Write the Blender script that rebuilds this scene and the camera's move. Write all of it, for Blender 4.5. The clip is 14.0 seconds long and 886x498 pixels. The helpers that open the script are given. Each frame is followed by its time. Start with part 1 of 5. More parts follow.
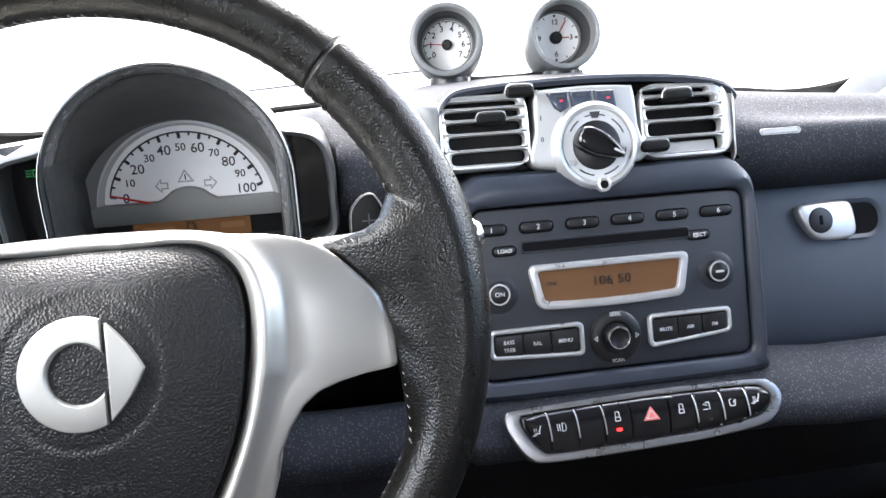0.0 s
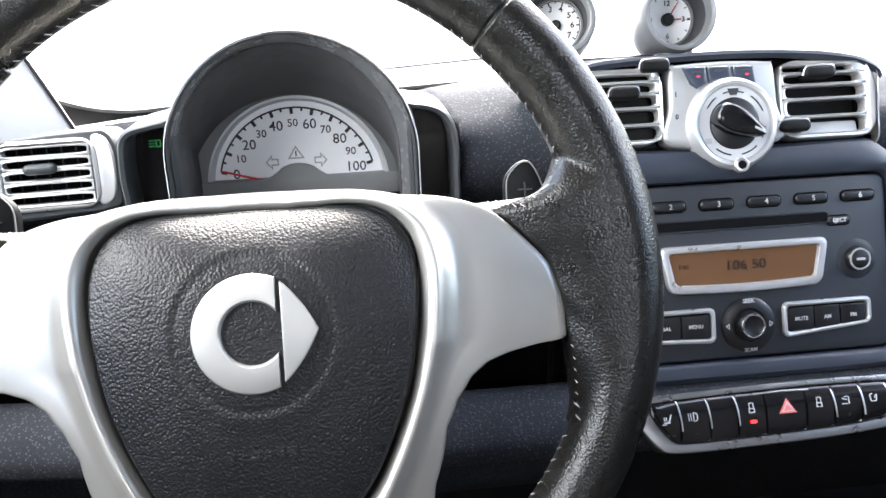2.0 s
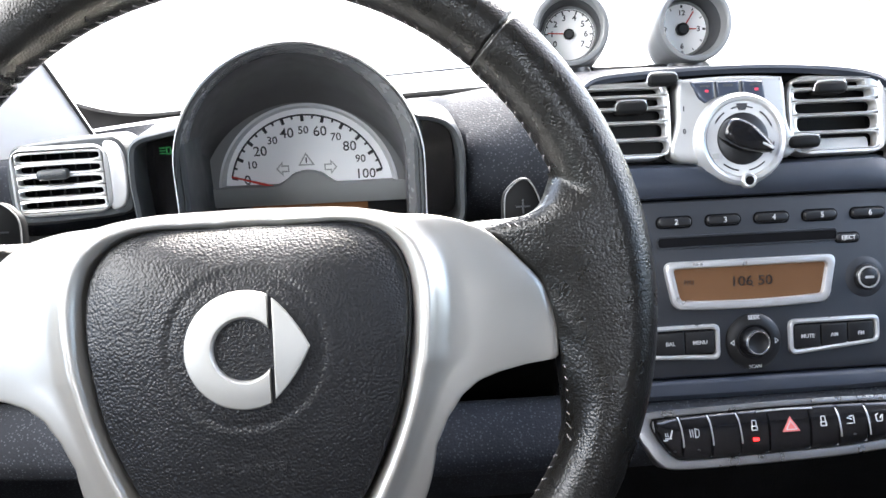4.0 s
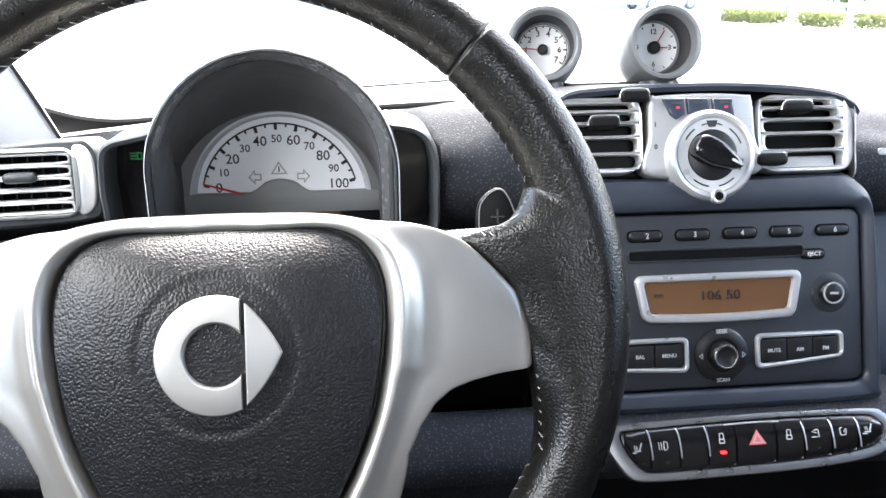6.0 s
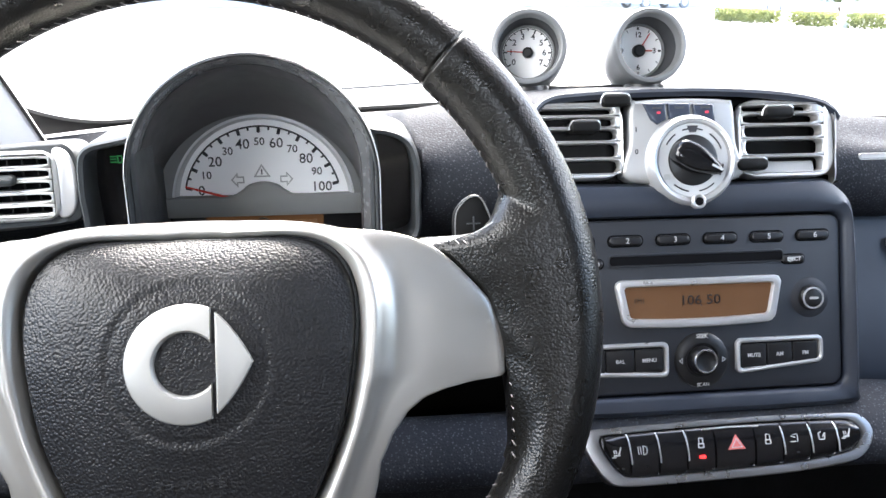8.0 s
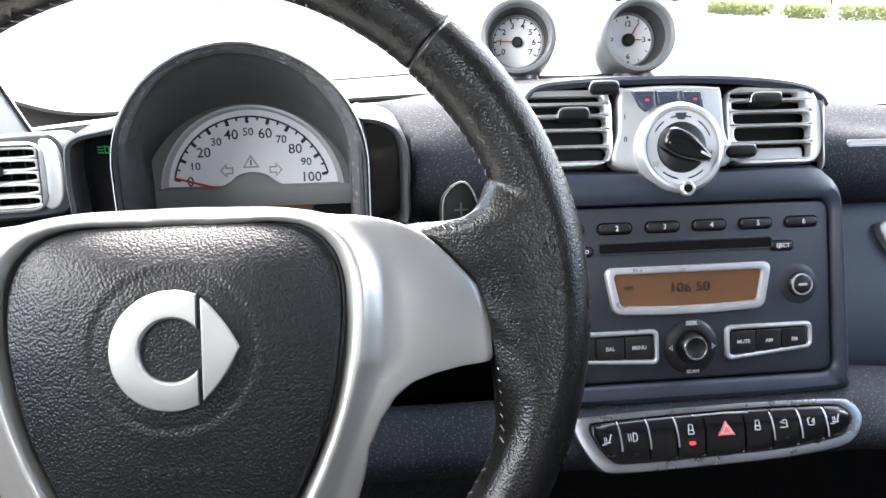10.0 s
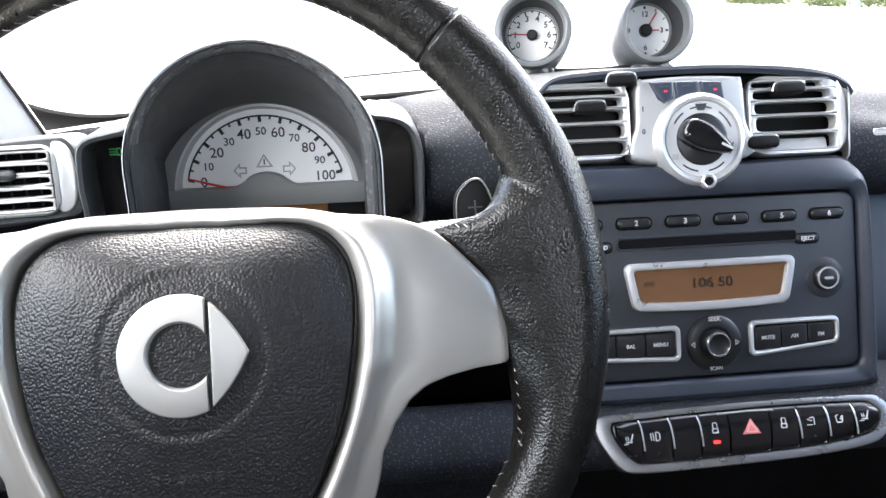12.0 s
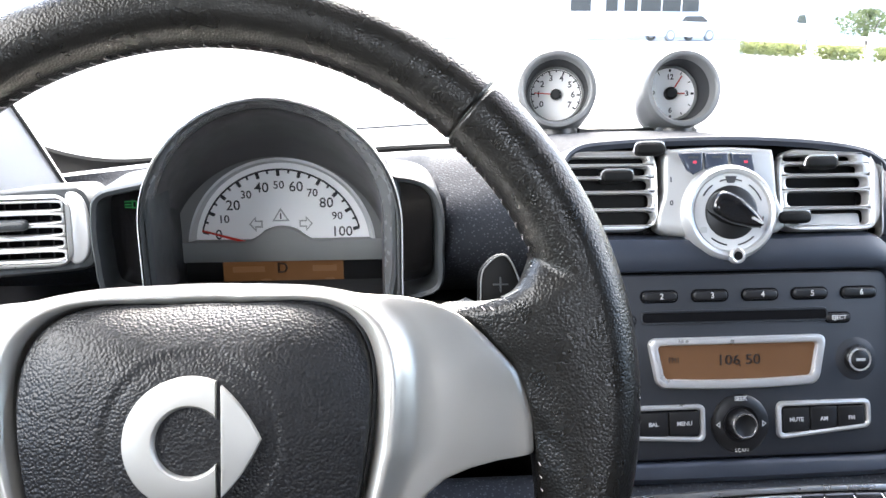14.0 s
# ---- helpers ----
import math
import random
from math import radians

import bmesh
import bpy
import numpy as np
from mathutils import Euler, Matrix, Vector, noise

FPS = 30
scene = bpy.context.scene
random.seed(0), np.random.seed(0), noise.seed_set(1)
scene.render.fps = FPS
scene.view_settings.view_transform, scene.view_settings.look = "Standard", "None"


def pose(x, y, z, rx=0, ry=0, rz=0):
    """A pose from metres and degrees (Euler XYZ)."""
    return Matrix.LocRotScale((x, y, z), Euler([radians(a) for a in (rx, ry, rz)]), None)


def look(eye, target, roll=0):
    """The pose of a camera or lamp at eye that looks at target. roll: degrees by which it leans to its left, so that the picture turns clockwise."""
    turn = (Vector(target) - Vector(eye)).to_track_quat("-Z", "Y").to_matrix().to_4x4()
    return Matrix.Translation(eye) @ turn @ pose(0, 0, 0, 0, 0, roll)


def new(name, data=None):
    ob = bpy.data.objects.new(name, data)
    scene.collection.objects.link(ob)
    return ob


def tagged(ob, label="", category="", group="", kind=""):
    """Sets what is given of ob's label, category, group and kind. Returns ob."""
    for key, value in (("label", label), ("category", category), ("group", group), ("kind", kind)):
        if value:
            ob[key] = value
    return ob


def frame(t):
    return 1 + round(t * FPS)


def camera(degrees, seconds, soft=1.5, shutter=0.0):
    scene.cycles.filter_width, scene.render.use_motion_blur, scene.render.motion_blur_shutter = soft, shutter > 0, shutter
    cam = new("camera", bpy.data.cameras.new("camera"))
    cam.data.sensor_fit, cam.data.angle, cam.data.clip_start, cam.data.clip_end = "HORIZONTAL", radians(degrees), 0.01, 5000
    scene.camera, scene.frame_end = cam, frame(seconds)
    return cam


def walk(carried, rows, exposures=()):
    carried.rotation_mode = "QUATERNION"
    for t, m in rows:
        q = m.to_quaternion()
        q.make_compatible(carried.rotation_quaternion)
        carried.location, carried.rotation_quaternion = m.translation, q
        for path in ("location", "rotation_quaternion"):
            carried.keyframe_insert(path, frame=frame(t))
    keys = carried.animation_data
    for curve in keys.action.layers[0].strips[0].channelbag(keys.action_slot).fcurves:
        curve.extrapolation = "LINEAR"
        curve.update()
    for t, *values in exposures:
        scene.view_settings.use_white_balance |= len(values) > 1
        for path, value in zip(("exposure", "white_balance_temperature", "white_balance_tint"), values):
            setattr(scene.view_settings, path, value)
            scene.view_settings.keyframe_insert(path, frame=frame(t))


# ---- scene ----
cam = camera(57.80, 14.0)
PATH = [
    (0, (0.1075, -0.3213, 0.1529), (0.2485, 0.6140, -0.1747), -2.53),
    (0.5, (0.1058, -0.3243, 0.1535), (0.2471, 0.6084, -0.1797), -2.26),
    (1, (0.0781, -0.3081, 0.1468), (0.2329, 0.6205, -0.1909), -1.31),
    (1.5, (0.0573, -0.3022, 0.1388), (0.1850, 0.6338, -0.1934), -1.75),
    (2, (0.0491, -0.3016, 0.1337), (0.1401, 0.6410, -0.1894), -2.23),
    (2.5, (0.0566, -0.3010, 0.1396), (0.1235, 0.6423, -0.1877), -2.36),
    (3, (0.0629, -0.3017, 0.1436), (0.1180, 0.6415, -0.1859), -2.19),
    (5.5, (0.0606, -0.3023, 0.1412), (0.1511, 0.6439, -0.1716), -0.57),
    (6, (0.0599, -0.3027, 0.1403), (0.1610, 0.6442, -0.1684), -0.24),
    (6.5, (0.0605, -0.3026, 0.1397), (0.1681, 0.6437, -0.1653), -0.14),
    (7, (0.0618, -0.3016, 0.1417), (0.1739, 0.6448, -0.1652), 0.05),
    (7.5, (0.0663, -0.3020, 0.1446), (0.1744, 0.6438, -0.1649), 0.01),
    (10, (0.0726, -0.3035, 0.1403), (0.1878, 0.6394, -0.1771), -0.22),
    (10.5, (0.0720, -0.3044, 0.1380), (0.1886, 0.6363, -0.1843), -0.61),
    (11, (0.0747, -0.3021, 0.1395), (0.1813, 0.6383, -0.1874), -0.97),
    (11.5, (0.0760, -0.2985, 0.1386), (0.1742, 0.6434, -0.1862), -1.29),
    (12, (0.0764, -0.2947, 0.1387), (0.1671, 0.6494, -0.1833), -1.50),
    (12.5, (0.0780, -0.2917, 0.1385), (0.1597, 0.6558, -0.1774), -1.70),
    (13, (0.0814, -0.2894, 0.1414), (0.1505, 0.6628, -0.1646), -1.78),
    (13.5, (0.0819, -0.2863, 0.1435), (0.1456, 0.6729, -0.1445), -1.65),
    (14, (0.0710, -0.2740, 0.1520), (0.1532, 0.6855, -0.1245), 0.28),
]
EXPOSURE, KELVIN, REAR, SIDE, FAR_SIDE = 3.36, 6500.0, 0.34, 1.75, 0.74
SUN_EL, SUN_AZ = 48.0, 14.0  # degrees; the sun stands in front of the car, a little to its right
walk(cam, [(t, look(e, a, r)) for t, e, a, r in PATH], exposures=[(t, EXPOSURE + d, KELVIN, 10.0) for t, d in ((0.0, 0.06), (2.0, 0.06), (3.2, 0.10), (6.5, -0.02), (10.5, -0.04), (14.0, 0.0))])

# ---- light: bright sky, sun high in front of the car ----
world = bpy.data.worlds.new("sky")
scene.world = world
world.use_nodes = True
wn = world.node_tree
sky = wn.nodes.new("ShaderNodeTexSky")
sky.sky_type = "NISHITA"
sky.sun_disc = False
sky.sun_elevation = radians(SUN_EL)
sky.sun_rotation = radians(SUN_AZ)
sky.dust_density = 3.0
bg = wn.nodes["Background"]
bg.inputs["Strength"].default_value = 0.15
wn.links.new(sky.outputs["Color"], bg.inputs["Color"])
sun_data = bpy.data.lights.new("sun", "SUN")
sun_data.energy = 2.2
sun_data.angle = radians(50)
sun_data.color = (1.0, 0.96, 0.9)
sun = new("sun", sun_data)
sa, se = radians(SUN_AZ), radians(SUN_EL)
sun_dir = Vector((math.sin(sa) * math.cos(se), math.cos(sa) * math.cos(se), math.sin(se)))
sun.matrix_world = look(sun_dir * 50, (0, 0, 0))

# area lamps added in the rear and side window openings, in place of daylight


def window_light(name, w, h, power, eye, target, color=(0.98, 0.98, 1.0)):
    d = bpy.data.lights.new(name, "AREA")
    d.shape = "RECTANGLE"
    d.size, d.size_y, d.energy = w, h, power
    d.color = color
    new(name, d).matrix_world = look(eye, target)


window_light("rear_window_fill", 0.28, 0.26, REAR, (0.21, -0.955, 0.36), (0.20, 0.5, 0.12))
window_light("passenger_window_fill", 0.50, 0.30, FAR_SIDE, (1.015, 0.17, 0.38), (0.50, 0.22, 0.10))
window_light("driver_window_fill", 0.85, 0.34, SIDE, (-0.385, -0.02, 0.36), (0.30, 0.03, 0.14), (1.0, 0.96, 0.89))


# ---- materials ----
def material(name, color, rough=0.5, metal=0.0, grain=None, spread=0.0, spread_scale=40.0, specks=None, coat=0.0, wear=0.0, emit=None, spec=0.5):
    """grain: (cell size in m, depth in m, kind); specks: (cell size, radius, colour)."""
    m = bpy.data.materials.new(name)
    m.use_nodes = True
    nt = m.node_tree
    b = nt.nodes["Principled BSDF"]
    b.inputs["Roughness"].default_value = rough
    b.inputs["Metallic"].default_value = metal
    b.inputs["Coat Weight"].default_value = coat
    b.inputs["Coat Roughness"].default_value = 0.08
    b.inputs["Specular IOR Level"].default_value = spec
    b.inputs["Base Color"].default_value = (*color, 1)
    co = nt.nodes.new("ShaderNodeTexCoord").outputs["Object"]

    def noise_at(scale, detail=3.0):
        n = nt.nodes.new("ShaderNodeTexNoise")
        n.inputs["Scale"].default_value = scale
        n.inputs["Detail"].default_value = detail
        nt.links.new(co, n.inputs["Vector"])
        return n.outputs["Fac"]

    source = None
    if spread:
        mix = nt.nodes.new("ShaderNodeMix")
        mix.data_type = "RGBA"
        mix.inputs["A"].default_value = (*[c * (1 - spread) for c in color], 1)
        mix.inputs["B"].default_value = (*[min(1, c * (1 + spread)) for c in color], 1)
        nt.links.new(noise_at(spread_scale, 5.0), mix.inputs["Factor"])
        source = mix.outputs["Result"]
    if specks:
        size, radius, tint = specks
        v = nt.nodes.new("ShaderNodeTexVoronoi")
        v.inputs["Scale"].default_value = 1 / size
        nt.links.new(co, v.inputs["Vector"])
        ramp = nt.nodes.new("ShaderNodeMapRange")
        ramp.inputs["From Min"].default_value = radius
        ramp.inputs["From Max"].default_value = radius * 1.6
        ramp.inputs["To Min"].default_value = 1.0
        ramp.inputs["To Max"].default_value = 0.0
        nt.links.new(v.outputs["Distance"], ramp.inputs["Value"])
        mix2 = nt.nodes.new("ShaderNodeMix")
        mix2.data_type = "RGBA"
        mix2.inputs["A"].default_value = (*color, 1)
        mix2.inputs["B"].default_value = (*tint, 1)
        if source:
            nt.links.new(source, mix2.inputs["A"])
        nt.links.new(ramp.outputs["Result"], mix2.inputs["Factor"])
        source = mix2.outputs["Result"]
    if source:
        nt.links.new(source, b.inputs["Base Color"])
    if wear:
        mr = nt.nodes.new("ShaderNodeMapRange")
        mr.inputs["From Min"].default_value = 0.3
        mr.inputs["From Max"].default_value = 0.7
        mr.inputs["To Min"].default_value = max(0.03, rough - wear)
        mr.inputs["To Max"].default_value = rough + wear
        nt.links.new(noise_at(70.0, 6.0), mr.inputs["Value"])
        nt.links.new(mr.outputs["Result"], b.inputs["Roughness"])
    if grain:
        size, depth, kind = grain
        bump = nt.nodes.new("ShaderNodeBump")
        bump.inputs["Strength"].default_value = 1.0
        bump.inputs["Distance"].default_value = depth
        if kind == "cells":
            warp = nt.nodes.new("ShaderNodeMix")
            warp.data_type = "VECTOR"
            warp.inputs["Factor"].default_value = 0.0005
            nn = nt.nodes.new("ShaderNodeTexNoise")
            nn.inputs["Scale"].default_value = 0.5 / size
            nt.links.new(co, nn.inputs["Vector"])
            nt.links.new(co, warp.inputs["A"])
            nt.links.new(nn.outputs["Color"], warp.inputs["B"])
            v = nt.nodes.new("ShaderNodeTexVoronoi")
            v.feature = "SMOOTH_F1"
            v.inputs["Smoothness"].default_value = 0.25
            v.inputs["Scale"].default_value = 1 / size
            nt.links.new(warp.outputs["Result"], v.inputs["Vector"])
            inv = nt.nodes.new("ShaderNodeMath")
            inv.operation = "MULTIPLY"
            inv.inputs[1].default_value = -1.0
            nt.links.new(v.outputs["Distance"], inv.inputs[0])
            nt.links.new(inv.outputs[0], bump.inputs["Height"])
        else:
            nt.links.new(noise_at(1 / size, 2.0), bump.inputs["Height"])
        nt.links.new(bump.outputs["Normal"], b.inputs["Normal"])
    if emit:
        b.inputs["Emission Color"].default_value = (*emit[0], 1)
        b.inputs["Emission Strength"].default_value = emit[1]
    return m


LEATHER = material("black leather", (0.0075, 0.0073, 0.0068), 0.29, grain=(0.00115, 0.00019, "cells"), spread=0.25, wear=0.04, spec=0.35)
PAD = material("grained black plastic", (0.0085, 0.0088, 0.0100), 0.40, grain=(0.0012, 0.00033, "cells"), spread=0.15, wear=0.04, spec=0.33)
SILVER = material("satin silver paint", (0.49, 0.477, 0.445), 0.38, 0.75, spread=0.04, wear=0.04)
EMBLEM = material("matt silver metal", (0.41, 0.405, 0.385), 0.5, 0.6, spread=0.03, wear=0.03)
STRIP_SILVER = material("brushed silver paint", (0.36, 0.36, 0.36), 0.30, 0.85, spread=0.04, wear=0.05)
VENT_SILVER = material("bright silver plastic", (0.66, 0.66, 0.66), 0.31, 0.65, spread=0.03, wear=0.04)
DASH_FOAM = material("speckled dash foam", (0.033, 0.0355, 0.042), 0.72, grain=(0.0018, 0.00028, "cells"), spread=0.2, specks=(0.0023, 0.20, (0.080, 0.086, 0.100)), spec=0.07)
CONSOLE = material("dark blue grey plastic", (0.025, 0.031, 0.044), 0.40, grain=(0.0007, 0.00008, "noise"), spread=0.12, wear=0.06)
RADIO = material("graphite radio plastic", (0.018, 0.0205, 0.026), 0.46, grain=(0.0006, 0.00006, "noise"), spread=0.1, wear=0.05)
GLOVE = material("slate blue satin panel", (0.036, 0.045, 0.062), 0.42, grain=(0.0008, 0.00006, "noise"), spread=0.12, wear=0.06)
BLACK = material("black plastic", (0.006, 0.006, 0.0068), 0.38, spread=0.2, wear=0.05)
GLOSS = material("gloss black plastic", (0.008, 0.008, 0.009), 0.16, spread=0.2, coat=0.3)
SATIN_BLACK = material("satin black plastic", (0.006, 0.006, 0.006), 0.5, spread=0.2, spec=0.16)
# near-black colour puts the shade inside recesses, slots and ducts into the material
VOID = material("black cavity shade", (0.004, 0.004, 0.005), 0.8, spread=0.2, spec=0.1)
KEY_SLATE = material("slate gloss plastic", (0.040, 0.049, 0.072), 0.24, spread=0.1, coat=0.3)
RUBBER = material("black rubber", (0.012, 0.012, 0.012), 0.6, spread=0.2)
POD_GREY = material("mid grey plastic", (0.13, 0.135, 0.14), 0.36, grain=(0.0007, 0.00005, "noise"), spread=0.08, wear=0.06)
HOOD = material("charcoal grey plastic", (0.046, 0.050, 0.053), 0.40, grain=(0.0007, 0.00006, "noise"), spread=0.08, wear=0.06, spec=0.34)
HOOD_IN = material("dark grey hood lining", (0.050, 0.047, 0.048), 0.34, spread=0.12, wear=0.05)
HOOD_BAND = material("glossy mid grey plastic", (0.105, 0.109, 0.113), 0.24, spread=0.15, spread_scale=60.0, wear=0.10)
STEP_GREY = material("soft grey plastic", (0.16, 0.163, 0.165), 0.45, spread=0.08, wear=0.05)
PANEL_SILVER = material("pale satin silver paint", (0.40, 0.40, 0.395), 0.42, 0.5, spread=0.04, wear=0.04)
HOOD_EDGE = material("pale grey lip", (0.55, 0.56, 0.57), 0.35, spread=0.05)
DIAL = material("silver white dial", (0.92, 0.925, 0.935), 0.45, 0.0, spread=0.03)
DIAL_WHITE = material("white dial", (0.80, 0.80, 0.80), 0.5, spread=0.02)
DIAL_GREY = material("grey dial mask", (0.20, 0.205, 0.205), 0.5, spread=0.06)
INK = material("dark grey print", (0.03, 0.03, 0.035), 0.5, spread=0.1)
INK_PALE = material("pale grey print", (0.42, 0.43, 0.43), 0.5, spread=0.05)
WHITE_INK = material("white print", (0.55, 0.55, 0.55), 0.5, spread=0.04)
RED = material("red needle", (0.55, 0.03, 0.02), 0.4, spread=0.1)
RED_GLOW = material("red warning lamp", (0.5, 0.02, 0.02), 0.4, emit=((1.0, 0.02, 0.02), 0.5))
RED_DOT = material("small red lamp", (0.5, 0.03, 0.05), 0.4, emit=((1.0, 0.05, 0.15), 0.05))
GREEN_GLOW = material("green tell-tale", (0.02, 0.25, 0.05), 0.4, emit=((0.05, 0.6, 0.2), 0.007))
HAZARD = material("pink red lens", (0.62, 0.16, 0.15), 0.35, spread=0.1, emit=((1.0, 0.2, 0.2), 0.02))
AMBER = material("amber lcd", (0.105, 0.057, 0.031), 0.16, spread=0.06, emit=((0.9, 0.42, 0.16), 0.006))
AMBER_INK = material("dark amber segment", (0.008, 0.004, 0.003), 0.4)
THREAD = material("pale grey thread", (0.36, 0.33, 0.33), 0.8, grain=(0.0004, 0.0002, "noise"), spread=0.1)
CHROME = material("satin chrome", (0.75, 0.75, 0.76), 0.2, 1.0, wear=0.05)
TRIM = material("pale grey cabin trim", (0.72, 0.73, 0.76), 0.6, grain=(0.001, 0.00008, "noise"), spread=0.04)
TRIM_DARK = material("dark cabin trim", (0.03, 0.032, 0.036), 0.6, grain=(0.001, 0.0001, "noise"), spread=0.15)
FABRIC = material("black fabric", (0.018, 0.018, 0.02), 0.85, grain=(0.0015, 0.0004, "noise"), spread=0.3)
CARPET = material("black carpet", (0.010, 0.010, 0.011), 0.95, grain=(0.003, 0.001, "noise"), spread=0.3)
HEADLINER = material("dark grey headliner", (0.045, 0.045, 0.046), 0.9, grain=(0.0015, 0.0003, "noise"), spread=0.05)
PAINT = material("silver car paint", (0.5, 0.5, 0.5), 0.3, 0.4, coat=0.5)
CONCRETE = material("pale concrete", (0.42, 0.41, 0.39), 0.9, grain=(0.02, 0.003, "noise"), spread=0.12, spread_scale=0.6)
def leafy(name, color):
    """Thin leaves: half scattered back, half let through."""
    m = material(name, color, 0.7, spread=0.4, spread_scale=3.0, spec=0.2)
    nt = m.node_tree
    b = nt.nodes["Principled BSDF"]
    tr = nt.nodes.new("ShaderNodeBsdfTranslucent")
    mix = nt.nodes.new("ShaderNodeMixShader")
    nt.links.new(b.inputs["Base Color"].links[0].from_socket, tr.inputs["Color"])
    nt.links.new(b.outputs["BSDF"], mix.inputs[1])
    nt.links.new(tr.outputs["BSDF"], mix.inputs[2])
    nt.links.new(mix.outputs["Shader"], nt.nodes["Material Output"].inputs["Surface"])
    return m


FENCE = material("white painted timber", (0.75, 0.75, 0.73), 0.6, spread=0.05)
CAR_WHITE = material("white car paint", (0.72, 0.72, 0.72), 0.3, coat=0.5, spread=0.03)
CAR_GLASS = material("dusty car glass", (0.05, 0.052, 0.055), 0.12, spread=0.2)
# tyre grey lightened to fade into the bright outside, glare put into the colour
TYRE = material("pale grey tyre", (0.24, 0.24, 0.24), 0.8, spread=0.2)
GRASS = leafy("sunlit hedge leaves", (0.27, 0.29, 0.12))
FOLIAGE = leafy("green foliage", (0.12, 0.15, 0.065))
BARK = material("grey bark", (0.12, 0.10, 0.08), 0.9, grain=(0.02, 0.01, "noise"), spread=0.3)
WALL = material("pale rendered wall", (0.72, 0.70, 0.68), 0.9, spread=0.08, spread_scale=1.0)

GLASS = bpy.data.materials.new("clear windscreen glass")
GLASS.use_nodes = True
gt = GLASS.node_tree
gt.nodes.remove(gt.nodes["Principled BSDF"])
fres = gt.nodes.new("ShaderNodeFresnel")
fres.inputs["IOR"].default_value = 1.35
clear = gt.nodes.new("ShaderNodeBsdfTransparent")
clear.inputs["Color"].default_value = (0.96, 0.97, 0.96, 1)
glossy = gt.nodes.new("ShaderNodeBsdfGlossy")
glossy.inputs["Roughness"].default_value = 0.02
gmix = gt.nodes.new("ShaderNodeMixShader")
gt.links.new(fres.outputs["Fac"], gmix.inputs["Fac"])
gt.links.new(clear.outputs["BSDF"], gmix.inputs[1])
gt.links.new(glossy.outputs["BSDF"], gmix.inputs[2])
gt.links.new(gmix.outputs["Shader"], gt.nodes["Material Output"].inputs["Surface"])


# ---- building helpers ----
def thing(name, m=None, label="", category="", group="", kind=""):
    ob = new(name)
    ob.empty_display_size = 0.02
    if m is not None:
        ob.matrix_world = m
    return tagged(ob, label, category, group, kind)


def finish(bm, name, mat, angle=38.0):
    bmesh.ops.recalc_face_normals(bm, faces=bm.faces)
    me = bpy.data.meshes.new(name)
    bm.to_mesh(me)
    bm.free()
    me.shade_smooth()
    me.set_sharp_from_angle(angle=radians(angle))
    me.materials.append(mat)
    return me


def part(name, bm, mat, parent, label="", m=None, angle=38.0):
    """One mesh object under a thing or part."""
    ob = new(name, finish(bm, name, mat, angle))
    ob.parent = parent
    if m is not None:
        ob.matrix_local = m
    return tagged(ob, label)


def solo(name, bm, mat, label, category, kind="", group="", angle=38.0):
    """A thing or piece of the setting of one mesh."""
    return tagged(new(name, finish(bm, name, mat, angle)), label, category, group, kind)


def loft(loops, closed=True, caps=(True, True), bm=None):
    bm = bm or bmesh.new()
    rows = [[bm.verts.new(p) for p in loop] for loop in loops]
    n = len(rows[0])
    for a, b in zip(rows, rows[1:]):
        for i in range(n if closed else n - 1):
            j = (i + 1) % n
            bm.faces.new((a[i], a[j], b[j], b[i]))
    if caps[0]:
        bm.faces.new(rows[0][::-1])
    if caps[1]:
        bm.faces.new(rows[-1])
    return bm


def inset(loop, d):
    """A closed loop (x, y), counter-clockwise, moved inwards by d."""
    out = []
    n = len(loop)
    for i in range(n):
        a, b, c = Vector(loop[i - 1]), Vector(loop[i]), Vector(loop[(i + 1) % n])
        e, f = (b - a), (c - b)
        e = e.normalized() if e.length > 1e-9 else f.normalized()
        f = f.normalized() if f.length > 1e-9 else e
        t = e + f
        t = t.normalized() if t.length > 1e-6 else e
        nrm = Vector((-t.y, t.x))
        k = max(0.5, nrm.dot(Vector((-e.y, e.x))))
        out.append(tuple(b + nrm * (d / k)))
    return out


def slab(loop, z0, z1, r=0.0, seg=3, bm=None):
    """The loop as a plate from z0 to z1, its upper edge rounded by r."""
    loops = [[(x, y, z0) for x, y in loop]]
    if r:
        for k in range(seg + 1):
            a = math.pi / 2 * k / seg
            q = inset(loop, r * (1 - math.cos(a)))
            loops.append([(x, y, z1 - r + r * math.sin(a)) for x, y in q])
    else:
        loops.append([(x, y, z1) for x, y in loop])
    return loft(loops, bm=bm)


def ring(outer, inner, profile, bm=None):
    """A frame between two loops of as many points. profile: (share from outer to inner, height)."""
    loops = []
    for s, h in profile:
        loops.append([(a[0] + (b[0] - a[0]) * s, a[1] + (b[1] - a[1]) * s, h) for a, b in zip(outer, inner)])
    return loft(loops, caps=(False, False), bm=bm)


